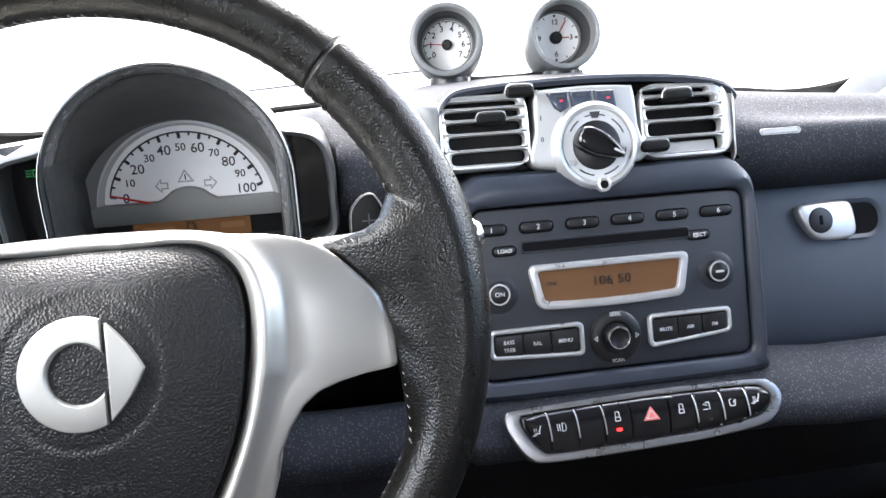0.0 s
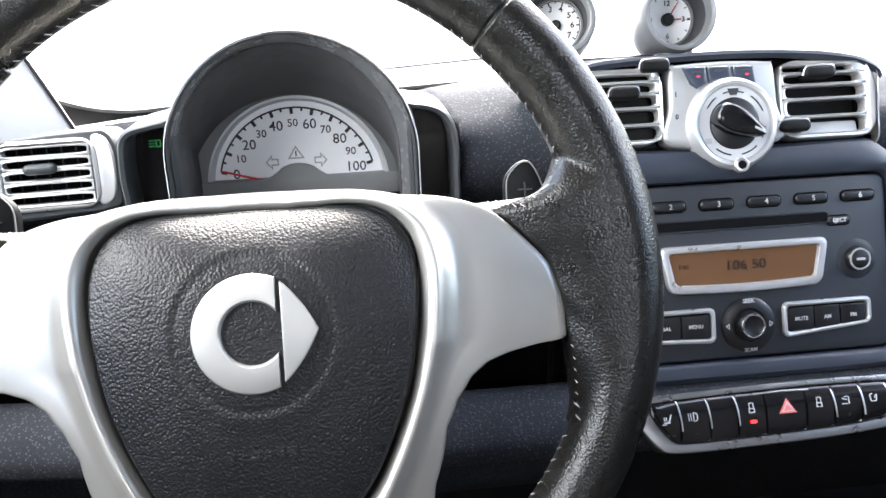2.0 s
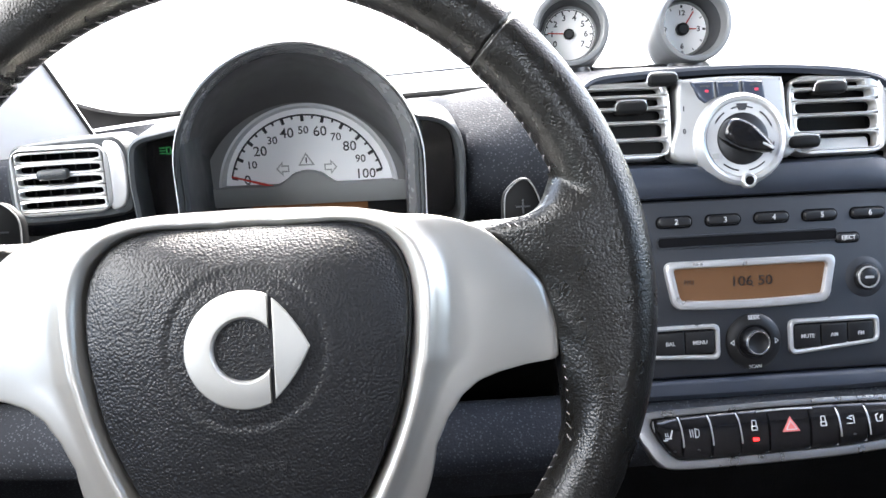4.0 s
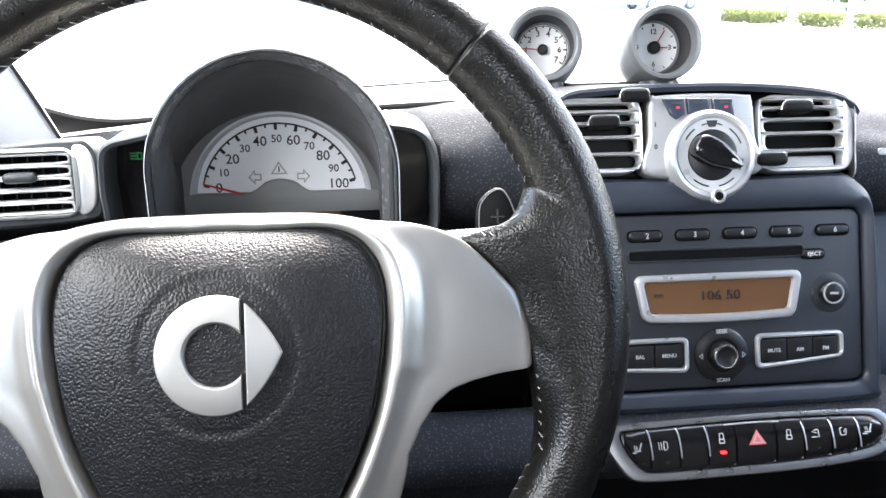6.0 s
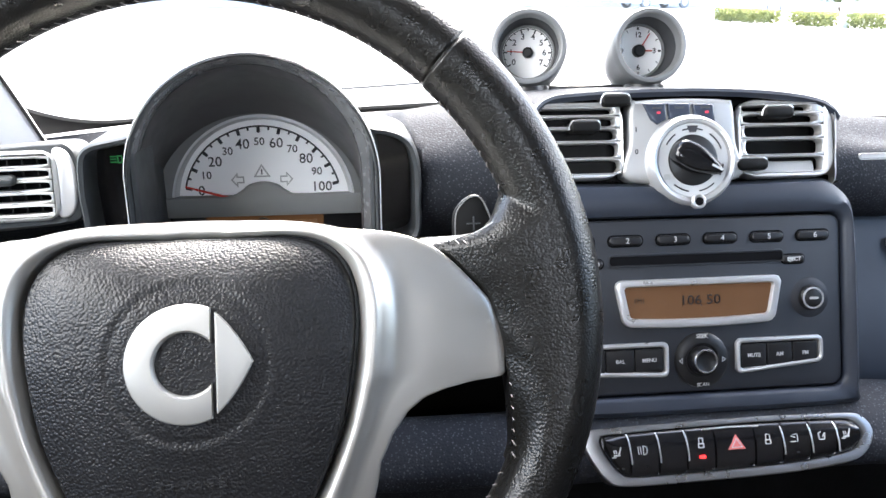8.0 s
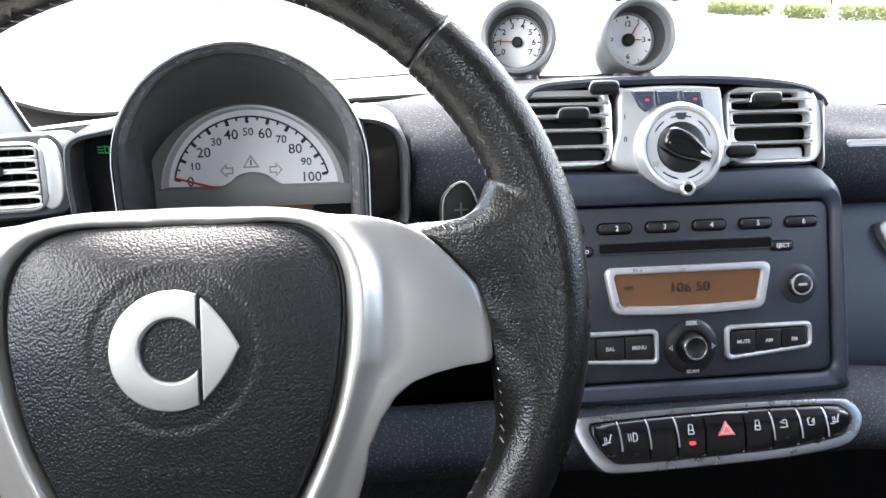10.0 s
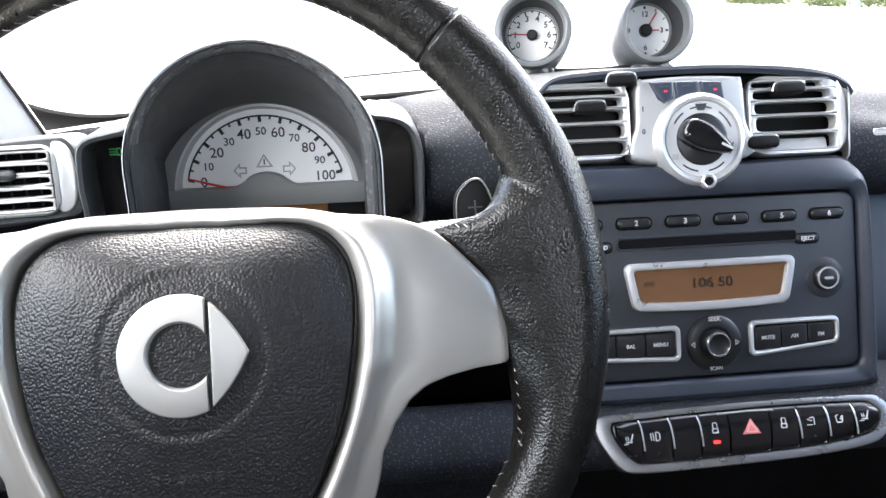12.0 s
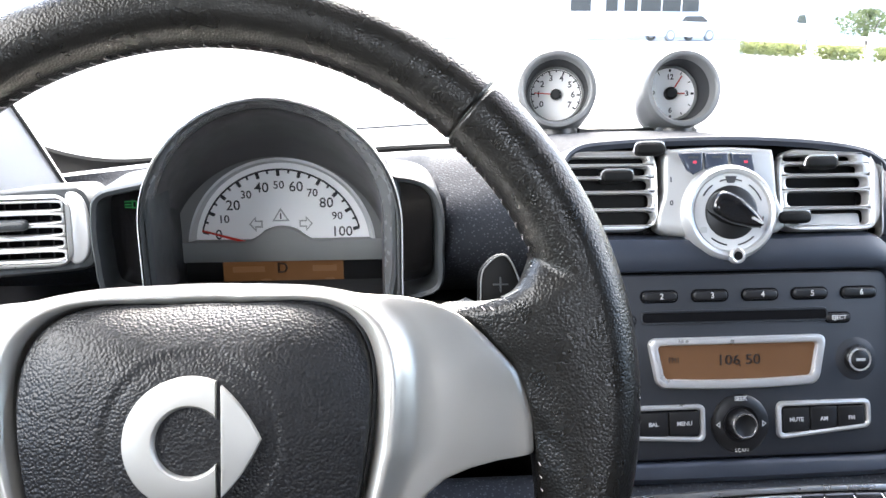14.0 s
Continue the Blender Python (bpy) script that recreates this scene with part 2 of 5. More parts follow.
def rrect(w, h, r, cx=0.0, cy=0.0, seg=6, taper=0.0, bow=0.0):
    """A rounded rectangle; taper narrows its bottom, bow lifts the middle of its long edges."""
    pts = []
    for sx, sy, a0 in ((1, 1, 0), (-1, 1, 90), (-1, -1, 180), (1, -1, 270)):
        for k in range(seg + 1):
            a = radians(a0 + 90 * k / seg)
            pts.append((sx * (w / 2 - r) + r * math.cos(a), sy * (h / 2 - r) + r * math.sin(a)))
    dense = []
    for i, p in enumerate(pts):
        q = pts[(i + 1) % len(pts)]
        dense.append(p)
        if math.dist(p, q) > max(w, h) * 0.3 and bow:
            for k in range(1, 8):
                dense.append((p[0] + (q[0] - p[0]) * k / 8, p[1] + (q[1] - p[1]) * k / 8))
    out = []
    for x, y in dense:
        f = 1 - taper * (0.5 - y / h)
        out.append((cx + x * f, cy + y + bow * (1 - (2 * x / w) ** 2)))
    return out


def circle(r, cx=0.0, cy=0.0, n=40, a0=0.0):
    return [(cx + r * math.cos(a0 + 2 * math.pi * k / n), cy + r * math.sin(a0 + 2 * math.pi * k / n)) for k in range(n)]


def smooth(ctrl, n=8, closed=True):
    """A Catmull-Rom curve through a few control points."""
    pts = []
    m = len(ctrl)
    for i in range(m if closed else m - 1):
        if closed:
            p = [Vector(ctrl[(i + k) % m]) for k in (-1, 0, 1, 2)]
        else:
            p = [Vector(ctrl[min(max(i + k, 0), m - 1)]) for k in (-1, 0, 1, 2)]
        for k in range(n):
            t = k / n
            v = 0.5 * (2 * p[1] + (p[2] - p[0]) * t + (2 * p[0] - 5 * p[1] + 4 * p[2] - p[3]) * t * t + (3 * p[1] - p[0] - 3 * p[2] + p[3]) * t ** 3)
            pts.append(tuple(v))
    if not closed:
        pts.append(tuple(ctrl[-1]))
    return pts


def area(loop):
    return sum(a[0] * b[1] - b[0] * a[1] for a, b in zip(loop, loop[1:] + loop[:1])) / 2


def ccw(loop):
    return loop if area(loop) > 0 else loop[::-1]


def lathe(profile, n=40, bm=None, caps=(True, True)):
    """(radius, height) turned round z."""
    return loft([[(r * math.cos(2 * math.pi * k / n), r * math.sin(2 * math.pi * k / n), z) for k in range(n)] for r, z in profile], caps=caps, bm=bm)


def tube(path, r, n=8, bm=None):
    """A round bar along points."""
    pts = [Vector(p) for p in path]
    loops = []
    up = Vector((0.1, 0.2, 1)).normalized()
    for i, p in enumerate(pts):
        d = (pts[min(i + 1, len(pts) - 1)] - pts[max(i - 1, 0)]).normalized()
        s = d.cross(up).normalized()
        t = s.cross(d)
        loops.append([p + s * r * math.cos(2 * math.pi * k / n) + t * r * math.sin(2 * math.pi * k / n) for k in range(n)])
    return loft(loops, bm=bm)


def box(w, d, h, r=0.0, bm=None, at=(0, 0, 0)):
    return_loop = rrect(w, d, max(r, min(w, d) * 0.04), at[0], at[1], seg=2)
    return slab(return_loop, at[2] - h / 2, at[2] + h / 2, min(r, h / 2) if r else 0.0, seg=2, bm=bm)


def profile_sheet(section, xs):
    """A section (y, z) drawn along x; section and place may change with x."""
    loops = []
    for x in xs:
        loops.append([(x, y, z) for y, z in section(x)])
    return loft(loops, closed=False, caps=(False, False))


def words(name, text, size, parent, mat, x, y, z, bold=0.0, squeeze=1.0, turn=0.0, depth=0.0002):
    cu = bpy.data.curves.new(name, "FONT")
    cu.body = text
    cu.size = size
    cu.align_x, cu.align_y = "CENTER", "CENTER"
    cu.extrude = depth
    cu.offset = bold
    cu.resolution_u = 3
    tmp = new("tmp", cu)
    dg = bpy.context.evaluated_depsgraph_get()
    me = bpy.data.meshes.new_from_object(tmp.evaluated_get(dg))
    bpy.data.objects.remove(tmp)
    bpy.data.curves.remove(cu)
    bm = bmesh.new()
    bm.from_mesh(me)
    bmesh.ops.remove_doubles(bm, verts=bm.verts, dist=1e-6)
    bm.to_mesh(me)
    bm.free()
    me.materials.clear()
    me.materials.append(mat)
    ob = new(name, me)
    ob.parent = parent
    ob.matrix_local = Matrix.Translation((x, y, z)) @ Matrix.Rotation(turn, 4, "Z") @ Matrix.Diagonal((squeeze, 1, 1, 1))
    return ob


def panel_matrix(origin, lean, yaw=0.0):
    """x to the right, y up the panel, z out of it to the rear; lean: degrees that its top leans forward."""
    a = radians(lean)
    m = Matrix(((1, 0, 0), (0, math.sin(a), -math.cos(a)), (0, math.cos(a), math.sin(a)))).to_4x4()
    return Matrix.Translation(origin) @ Matrix.Rotation(radians(yaw), 4, "Z") @ m


# ---- dashboard structure ----
CX = 0.314  # middle of the dashboard, the wheel's middle is x = 0
LEFT, RIGHT = -0.33, 0.98


def bolster_section(x):
    """The padded roll under the dashboard."""
    ctrl = [(0.30, -0.142), (0.245, -0.140), (0.205, -0.1395), (0.180, -0.1455), (0.1660, -0.159), (0.1600, -0.170), (0.1625, -0.181), (0.175, -0.191), (0.21, -0.200), (0.30, -0.205)]
    knee = [(0.30, -0.30), (0.262, -0.265), (0.228, -0.200), (0.206, -0.152), (0.190, -0.1425), (0.174, -0.1490), (0.1640, -0.162), (0.1615, -0.174), (0.170, -0.186), (0.21, -0.198)]
    f = max(0.0, min(1.0, (0.200 - x) / 0.012))
    lift = 0.016 * max(0.0, min(1.0, (0.10 - x) / 0.25))
    ctrl = [(p[0] + (q[0] - p[0]) * f, p[1] + (q[1] - p[1]) * f + lift) for p, q in zip(ctrl, knee)]
    g = max(0.0, min(1.0, (x - 0.436) / 0.012))
    rear = [(0.30, -0.200), (0.252, -0.172), (0.216, -0.1420), (0.184, -0.1450)]
    ctrl = [(p[0] + (q[0] - p[0]) * g, p[1] + (q[1] - p[1]) * g) for p, q in zip(ctrl, rear)] + ctrl[4:]
    back = 0.05 * max(0.0, (abs(x - CX) - 0.40) / 0.3) ** 2
    drop = 0.005 * max(0.0, min(1.0, (x - 0.44) / 0.05))
    return [(y + back, z - drop) for y, z in smooth(ctrl, 5, closed=False)]


xs = sorted([LEFT + (RIGHT - LEFT) * k / 40 for k in range(41)] + [0.188, 0.192, 0.196, 0.200, 0.436, 0.440, 0.444, 0.448])
solo("dashboard_bolster", profile_sheet(bolster_section, xs), DASH_FOAM, "speckled dark grey padded roll under the dashboard", "dashboard trim", "structure")


def lerp_table(table, x):
    for (a, p), (b, q) in zip(table, table[1:]):
        if a <= x <= b:
            return p + (q - p) * (x - a) / (b - a)
    return table[0][1] if x < table[0][0] else table[-1][1]


def crest(x):
    """Height of the dashboard top's front lip."""
    if x > 0.36:
        return lerp_table([(0.36, 0.059), (0.42, 0.0515), (0.47, 0.0430), (0.52, 0.0388), (0.57, 0.0352), (0.62, 0.0308), (0.98, 0.003)], x)
    return 0.059 - 0.10 * max(0.0, abs(x - CX) - 0.10)


def upper_section(x):
    far = 0.64 - 0.16 * ((x - CX) / 0.62) ** 2
    c = crest(x)
    dip = 0.012 * max(0.0, min(1.0, (x - 0.40) / 0.06))
    hump = 0.010 * math.exp(-(((x - CX) / 0.16) ** 2))
    ctrl = [(0.335, -0.060), (0.305, -0.042), (0.278, -0.026), (0.262, -0.004), (0.266, 0.022), (0.290, c - 0.012), (0.335, c), (0.42, c - 0.012 - dip * 0.6 + hump), (0.50, c - 0.026 - dip + hump), (far, 0.010 - 0.022 * ((x - CX) / 0.62) ** 2 - 0.014 * max(0.0, min(1.0, (x - 0.42) / 0.25)) + 0.009 * max(0.0, min(1.0, (0.05 - x) / 0.2)))]
    return smooth(ctrl, 5, closed=False)


def clip_left(x):
    """The pad runs round behind the instruments and sits lower behind the side vent."""
    s = upper_section(x)
    if x < -0.10:
        f = min(1.0, (-0.10 - x) / 0.04)
        s = [(y + 0.07 * f * max(0.0, 1 - (y - 0.26) / 0.3), z - 0.012 * f * max(0.0, 1 - (y - 0.26) / 0.25)) for y, z in s]
    front = lerp_table([(-0.126, 0.24), (-0.118, 0.318), (-0.108, 0.318), (-0.102, 0.385), (0.092, 0.385), (0.099, 0.318), (0.119, 0.262), (0.123, 0.24)], x)
    top = lerp_table([(-0.140, 0.06), (-0.100, 0.024), (0.086, 0.026), (0.100, 0.036), (0.118, 0.060)], x)
    return [(max(y, front + 0.0004 * i), min(z, top) if y < 0.45 else z) for i, (y, z) in enumerate(s)]


solo("dashboard_top", profile_sheet(clip_left, [LEFT + (RIGHT - LEFT) * k / 300 for k in range(301)]), DASH_FOAM, "speckled dark grey foam dashboard top", "dashboard", "structure")

solo("defroster_slot", box(0.115, 0.009, 0.006, 0.001, at=(0.320, 0.474, 0.0500)), BLACK, "narrow black defroster slot on the dashboard top", "defroster", "structure")
# slate panel with the glove box lid, below the pad
gl = bmesh.new()
loft([[(x, y, z) for y, z in smooth([(0.31, -0.030), (0.297, -0.034), (0.290, -0.045), (0.283, -0.062), (0.274, -0.084), (0.264, -0.106), (0.254, -0.130), (0.248, -0.150), (0.247, -0.165), (0.252, -0.178)], 4, closed=False)] for x in (0.43, 0.56, 0.70, 0.84, RIGHT)], closed=False, caps=(False, False), bm=gl)
solo("glove_box_panel", gl, GLOVE, "slate blue satin glove box panel below the dashboard pad", "glove box", "structure")
# overhang added to keep sun and sky off the padded roll below
gl = bmesh.new()
loft([[(x, y, z) for y, z in smooth([(0.345, -0.050), (0.26, -0.070), (0.200, -0.084), (0.192, -0.090), (0.200, -0.097), (0.27, -0.112), (0.30, -0.14), (0.305, -0.30)], 4, closed=False)] for x in (LEFT, 0.0, 0.193)], closed=False, caps=(False, False), bm=gl)
solo("dashboard_lower", gl, BLACK, "black panel round the steering column, its overhang added to block light", "dashboard", "structure")

# glove box latch
latch_m = panel_matrix((0.5357, 0.2800, -0.0649), 21)
latch = thing("glove_box_latch", latch_m, "silver glove box latch with a keyhole in the slate panel", "latch")
body_loop = ccw(smooth([(-0.030, 0.012), (-0.022, 0.016), (0.010, 0.0165), (0.019, 0.013), (0.022, 0.0), (0.021, -0.012), (0.012, -0.0165), (-0.006, -0.0165), (-0.018, -0.0125), (-0.0280, 0.002)], 6))
part("latch_body", slab(body_loop, -0.004, 0.006, 0.003), VENT_SILVER, latch)
part("lock_barrel", slab(circle(0.0112, -0.011, 0.001, 28), 0.005, 0.0068, 0.0008), BLACK, latch, "black lock barrel")
part("keyhole", slab(rrect(0.003, 0.008, 0.001, -0.011, 0.001), 0.0066, 0.0072), VOID, latch)
cup_out = ccw(rrect(0.050, 0.036, 0.016, 0.026, 0.0, seg=8))
cup_in = ccw(rrect(0.040, 0.027, 0.012, 0.026, 0.0, seg=8))
part("finger_cup", ring(cup_out, cup_in, [(0, -0.003), (0.1, 0.0022), (0.5, 0.0020), (1, 0.0008)]), GLOVE, latch)
# flat black plate stands in for the shade inside the finger recess
part("cup_shade", slab(cup_in, -0.004, 0.0012), VOID, latch, "flat black plate, the shade of the finger recess")

# name badge on the pad, drawn as a plain bar; its highlight is painted pale
badge = thing("airbag_badge", panel_matrix((0.473, 0.2655, 0.0205), 14), "thin oval badge on the passenger side pad, its highlight painted pale", "badge")
part("badge_rim", ring(rrect(0.036, 0.0055, 0.0027, seg=5), rrect(0.031, 0.003, 0.0014, seg=5), [(0, -0.0015), (0.2, 0.0012), (0.8, 0.0012), (1, 0.0)]), INK_PALE, badge)
part("badge_highlight", slab(rrect(0.0315, 0.0034, 0.0016, seg=5), -0.001, 0.0007, 0.0003, 1), HOOD_EDGE, badge)

# ---- centre console ----
CON = panel_matrix((CX, 0.2165, -0.030), 16.7)
con = thing("centre_console", CON, "dark blue grey plastic centre console round the radio", "console", kind="structure")
outer = ccw(smooth([(-0.1185, -0.108), (-0.118, -0.03), (-0.1165, 0.010), (-0.1125, 0.032), (-0.1015, 0.0445), (-0.085, 0.0465), (0.0, 0.0450), (0.085, 0.0465), (0.1010, 0.0445), (0.1120, 0.032), (0.1160, 0.010), (0.1175, -0.03), (0.1180, -0.108), (0.113, -0.120), (0.0, -0.122), (-0.113, -0.120)], 8))
hole = rrect(0.210, 0.1265, 0.009, 0.0, -0.0425, seg=5)


def by_angle(loop, n, cx, cy):
    """The loop sampled at n even angles round a point inside it."""
    out = []
    m = len(loop)
    for k in range(n):
        a = 2 * math.pi * (k + 0.5) / n
        d = (math.cos(a), math.sin(a))
        best = None
        for i in range(m):
            p, q = loop[i], loop[(i + 1) % m]
            ex, ey = q[0] - p[0], q[1] - p[1]
            det = d[0] * -ey + ex * d[1]
            if abs(det) < 1e-12:
                continue
            bx, by = p[0] - cx, p[1] - cy
            t = (bx * -ey + ex * by) / det
            s = (d[0] * by - d[1] * bx) / det
            if t > 0 and -1e-6 <= s <= 1 + 1e-6 and (best is None or t > best):
                best = t
        out.append((cx + d[0] * best, cy + d[1] * best))
    return out


NA = 256
o2, h2 = by_angle(outer, NA, 0, -0.0425), by_angle(hole, NA, 0, -0.0425)
part("surround", ring(o2, h2, [(-0.10, -0.07), (0.0, -0.020), (0.04, -0.006), (0.15, 0.002), (0.4, 0.0055), (0.80, 0.0048), (0.96, 0.0030), (1.0, 0.0010), (1.0, -0.012)]), CONSOLE, con)
part("backing", slab(rrect(0.216, 0.132, 0.009, 0.0, -0.0425), -0.016, -0.011), VOID, con)

# ---- radio ----
rad = thing("car_radio", CON, "graphite car radio with amber display and six preset buttons", "radio")
face = rrect(0.2070, 0.1235, 0.008, 0.0, -0.0425, seg=5)
part("fascia", slab(face, -0.010, 0.0012, 0.0016), RADIO, rad)
for k in range(6):
    u = -0.0912 + 0.0347 * k
    seat = rrect(0.0262, 0.0088, 0.0040, u, 0.0046, seg=5)
    # black plate on the fascia paints the shade round the button
    part("button_recess_shade", slab(seat, 0.0004, 0.0015, 0.0003, 1), VOID, rad)
    b = part("preset_button", slab(rrect(0.0236, 0.0064, 0.0030, u, 0.0046, seg=5), 0.0010, 0.0036, 0.0014), BLACK, rad, "small black preset button")
    words("numeral", str(k + 1), 0.0054, b, WHITE_INK, u + 0.001, 0.0046, 0.0037, 0.00004)
slot_out = rrect(0.130, 0.0095, 0.003, -0.0045, -0.0095, seg=4)
slot_in = rrect(0.127, 0.0062, 0.002, -0.0045, -0.0095, seg=4)
part("slot_lip", ring(slot_out, slot_in, [(0, 0.0010), (0.3, 0.0020), (0.7, 0.0020), (1, 0.0008)]), RADIO, rad)
part("disc_slot", slab(slot_in, 0.0010, 0.0016), VOID, rad)
for text, u in (("LOAD", -0.0815), ("EJECT", 0.0672)):
    # the same painted shade round the disc buttons
    part("button_recess_shade", slab(rrect(0.0185, 0.0078, 0.0036, u, -0.0122 if u > 0 else -0.0110, seg=5), 0.0004, 0.0016, 0.0003, 1), VOID, rad)
    b = part("disc_button", slab(rrect(0.0160, 0.0056, 0.0026, u, -0.0122 if u > 0 else -0.0110, seg=5), 0.0010, 0.0034, 0.0012), BLACK, rad)
    words("lettering", text, 0.0040, b, WHITE_INK, u, -0.0122 if u > 0 else -0.0110, 0.0035, 0.00008)
# display: a bowed silver bezel, narrower below
def bowl(w, h, r, cy, taper, sag):
    """A rounded screen outline, narrower and bowed at its lower edge."""
    return [(x, y - (sag * (1 - (2 * (x + 0.004) / w) ** 2) if y < cy else 0.0)) for x, y in rrect(w, h, r, -0.004, cy, seg=6, taper=taper, bow=1e-9)]


do = bowl(0.1245, 0.0325, 0.0062, -0.03925, 0.10, 0.0024)
di = bowl(0.1095, 0.0216, 0.0026, -0.0390, 0.08, 0.0018)
part("display_bezel", ring(do, di, [(0, 0.0006), (0.0, 0.0030), (0.12, 0.0044), (0.5, 0.0050), (0.88, 0.0044), (1, 0.0020), (1, 0.0008)]), VENT_SILVER, rad, "bright silver display bezel")
lcd = part("display", slab(di, 0.0008, 0.0019), AMBER, rad, "amber brown liquid crystal display")
words("lettering", "106 50", 0.0098, lcd, AMBER_INK, -0.0030, -0.0390, 0.0021, 0.00005, 1.12)
part("decimal_point", slab(circle(0.0006, -0.0022, -0.0424, 8), 0.0019, 0.0021), AMBER_INK, lcd)
words("lettering", "FM1", 0.0050, lcd, AMBER_INK, -0.0475, -0.0380, 0.0020, 0.0, 0.9)


def framed_keys(u0, u1, v0, v1, texts, slant):
    """A silver frame round a row of black keys; slant lifts its lower outer corner."""
    mid, wid, hgt = (u0 + u1) / 2, u1 - u0, v1 - v0
    vm = (v0 + v1) / 2

    def bent(loop):
        return [(x, y + (0.0060 * max(0.0, slant * (x - mid) / (wid / 2)) if y < vm else 0.0)) for x, y in loop]

    a = bent(rrect(wid, hgt, 0.0045, mid, vm, seg=5))
    b = bent(rrect(wid - 0.0072, hgt - 0.0072, 0.0025, mid, vm, seg=5))
    part("key_frame", ring(a, b, [(0, 0.0006), (0, 0.0024), (0.15, 0.0036), (0.5, 0.0040), (0.85, 0.0034), (1, 0.0010)]), VENT_SILVER, rad, "bright silver frame")
    # black plate paints the shade between the keys
    part("key_well_shade", slab(b, 0.0004, 0.0012), VOID, rad)
    n = len(texts)
    kw = (wid - 0.0080) / n
    for i, text in enumerate(texts):
        u = u0 + 0.0040 + kw * (i + 0.5)
        k = part("key", slab(rrect(kw - 0.0006, hgt - 0.0088, 0.0012, u, vm, seg=3), 0.0008, 0.0030, 0.0008), BLACK, rad)
        lines = text.split("/")
        for j, line in enumerate(lines):
            words("lettering", line, 0.0038, k, WHITE_INK, u, vm + (0.0028 * (len(lines) - 1) - 0.0056 * j), 0.00305, 0.00008)


framed_keys(-0.0985, -0.0272, -0.0925, -0.0675, ("BASS/TREB", "BAL", "MENU"), -0.6)
framed_keys(0.0220, 0.0882, -0.0925, -0.0675, ("MUTE", "AM", "FM"), 1.0)
# seek ring and knobs
part("seek_ring", lathe([(0.0200, 0.0006), (0.0196, 0.0022), (0.0180, 0.0034), (0.0120, 0.0034), (0.0110, 0.0020)], 48, caps=(False, True)), BLACK, rad, m=Matrix.Translation((-0.0030, -0.0815, 0)))
words("lettering", "SEEK", 0.0041, rad, WHITE_INK, -0.0030, -0.0645, 0.0036, 0.0001)
words("lettering", "SCAN", 0.0036, rad, INK_PALE, -0.0030, -0.0990, 0.0036, 0.0)
for sx in (-1, 1):
    tri = ccw([(sx * 0.0175 - 0.0030, -0.0815), (sx * 0.0145 - 0.0030, -0.0793), (sx * 0.0145 - 0.0030, -0.0837)])
    part("arrow_mark", ring(tri, inset(tri, 0.0006), [(0, 0.0034), (0, 0.0037), (1, 0.0037), (1, 0.0034)]), WHITE_INK, rad)
knob_p = [(0.0100, 0.002), (0.0097, 0.0062), (0.0088, 0.0092), (0.0078, 0.0100)]
part("seek_knob", lathe(knob_p + [(0.0072, 0.0096)], 40, caps=(False, True)), BLACK, rad, m=Matrix.Translation((-0.0030, -0.0815, 0)))
part("knob_ring", lathe([(0.0086, 0.0094), (0.0082, 0.0104), (0.0074, 0.0104), (0.0070, 0.0094)], 40, caps=(False, False)), CHROME, rad, "thin chrome ring", m=Matrix.Translation((-0.0030, -0.0815, 0)))
for u, kv, text in ((-0.0885, -0.0415, "ON"), (0.0795, -0.0405, "")):
    part("knob_flare", lathe([(0.0150, 0.0010), (0.0125, 0.0019), (0.0098, 0.0024)], 40, caps=(False, True)), RADIO, rad, m=Matrix.Translation((u, kv, 0)))
    part("knob_skirt", lathe([(0.0092, 0.002), (0.0090, 0.0050), (0.0082, 0.0060)], 36, caps=(False, True)), BLACK, rad, m=Matrix.Translation((u, kv, 0)))
    part("knob_ring", lathe([(0.0080, 0.0056), (0.0076, 0.0068), (0.0068, 0.0068), (0.0064, 0.0058)], 36, caps=(False, False)), VENT_SILVER, rad, "thin chrome ring", m=Matrix.Translation((u, kv, 0)))
    cap = part("knob_cap", lathe([(0.0065, 0.0056), (0.0063, 0.0066), (0.0052, 0.0070)], 32, caps=(False, True)), BLACK, rad, m=Matrix.Translation((u, kv, 0)))
    if text:
        words("lettering", text, 0.0046, cap, WHITE_INK, 0, 0, 0.0071, 0.00005)
    else:
        part("illegible_mark", slab(rrect(0.0066, 0.0018, 0.0006), 0.0069, 0.0072), INK_PALE, cap)

# ---- switch strip ----
SW = panel_matrix((0.3235, 0.1610, -0.1620), 31)
strip = thing("switch_strip", SW, "silver framed strip of nine black push switches in the padded roll", "switch panel")
sw_o = ccw(smooth([(-0.104, 0.0075), (-0.1025, 0.0160), (-0.093, 0.0185), (-0.04, 0.0200), (0.02, 0.0208), (0.085, 0.0198), (0.100, 0.0165), (0.1065, 0.006), (0.100, -0.0070), (0.085, -0.0140), (0.04, -0.0185), (-0.03, -0.0205), (-0.078, -0.0205), (-0.090, -0.0160), (-0.099, -0.0040)], 7))
sw_i = ccw(smooth([(-0.0925, 0.0085), (-0.0915, 0.0128), (-0.087, 0.0140), (-0.04, 0.0158), (0.02, 0.0168), (0.080, 0.0158), (0.092, 0.0130), (0.0970, 0.006), (0.0925, -0.0030), (0.080, -0.0080), (0.04, -0.0122), (-0.03, -0.0143), (-0.070, -0.0146), (-0.080, -0.0115), (-0.088, -0.0015)], 7))
part("strip_frame", ring(sw_o, sw_i, [(0.05, -0.016), (0.0, 0.0026), (0.10, 0.0038), (0.5, 0.0044), (0.90, 0.0040), (1, 0.0022)]), STRIP_SILVER, strip, "satin silver frame")
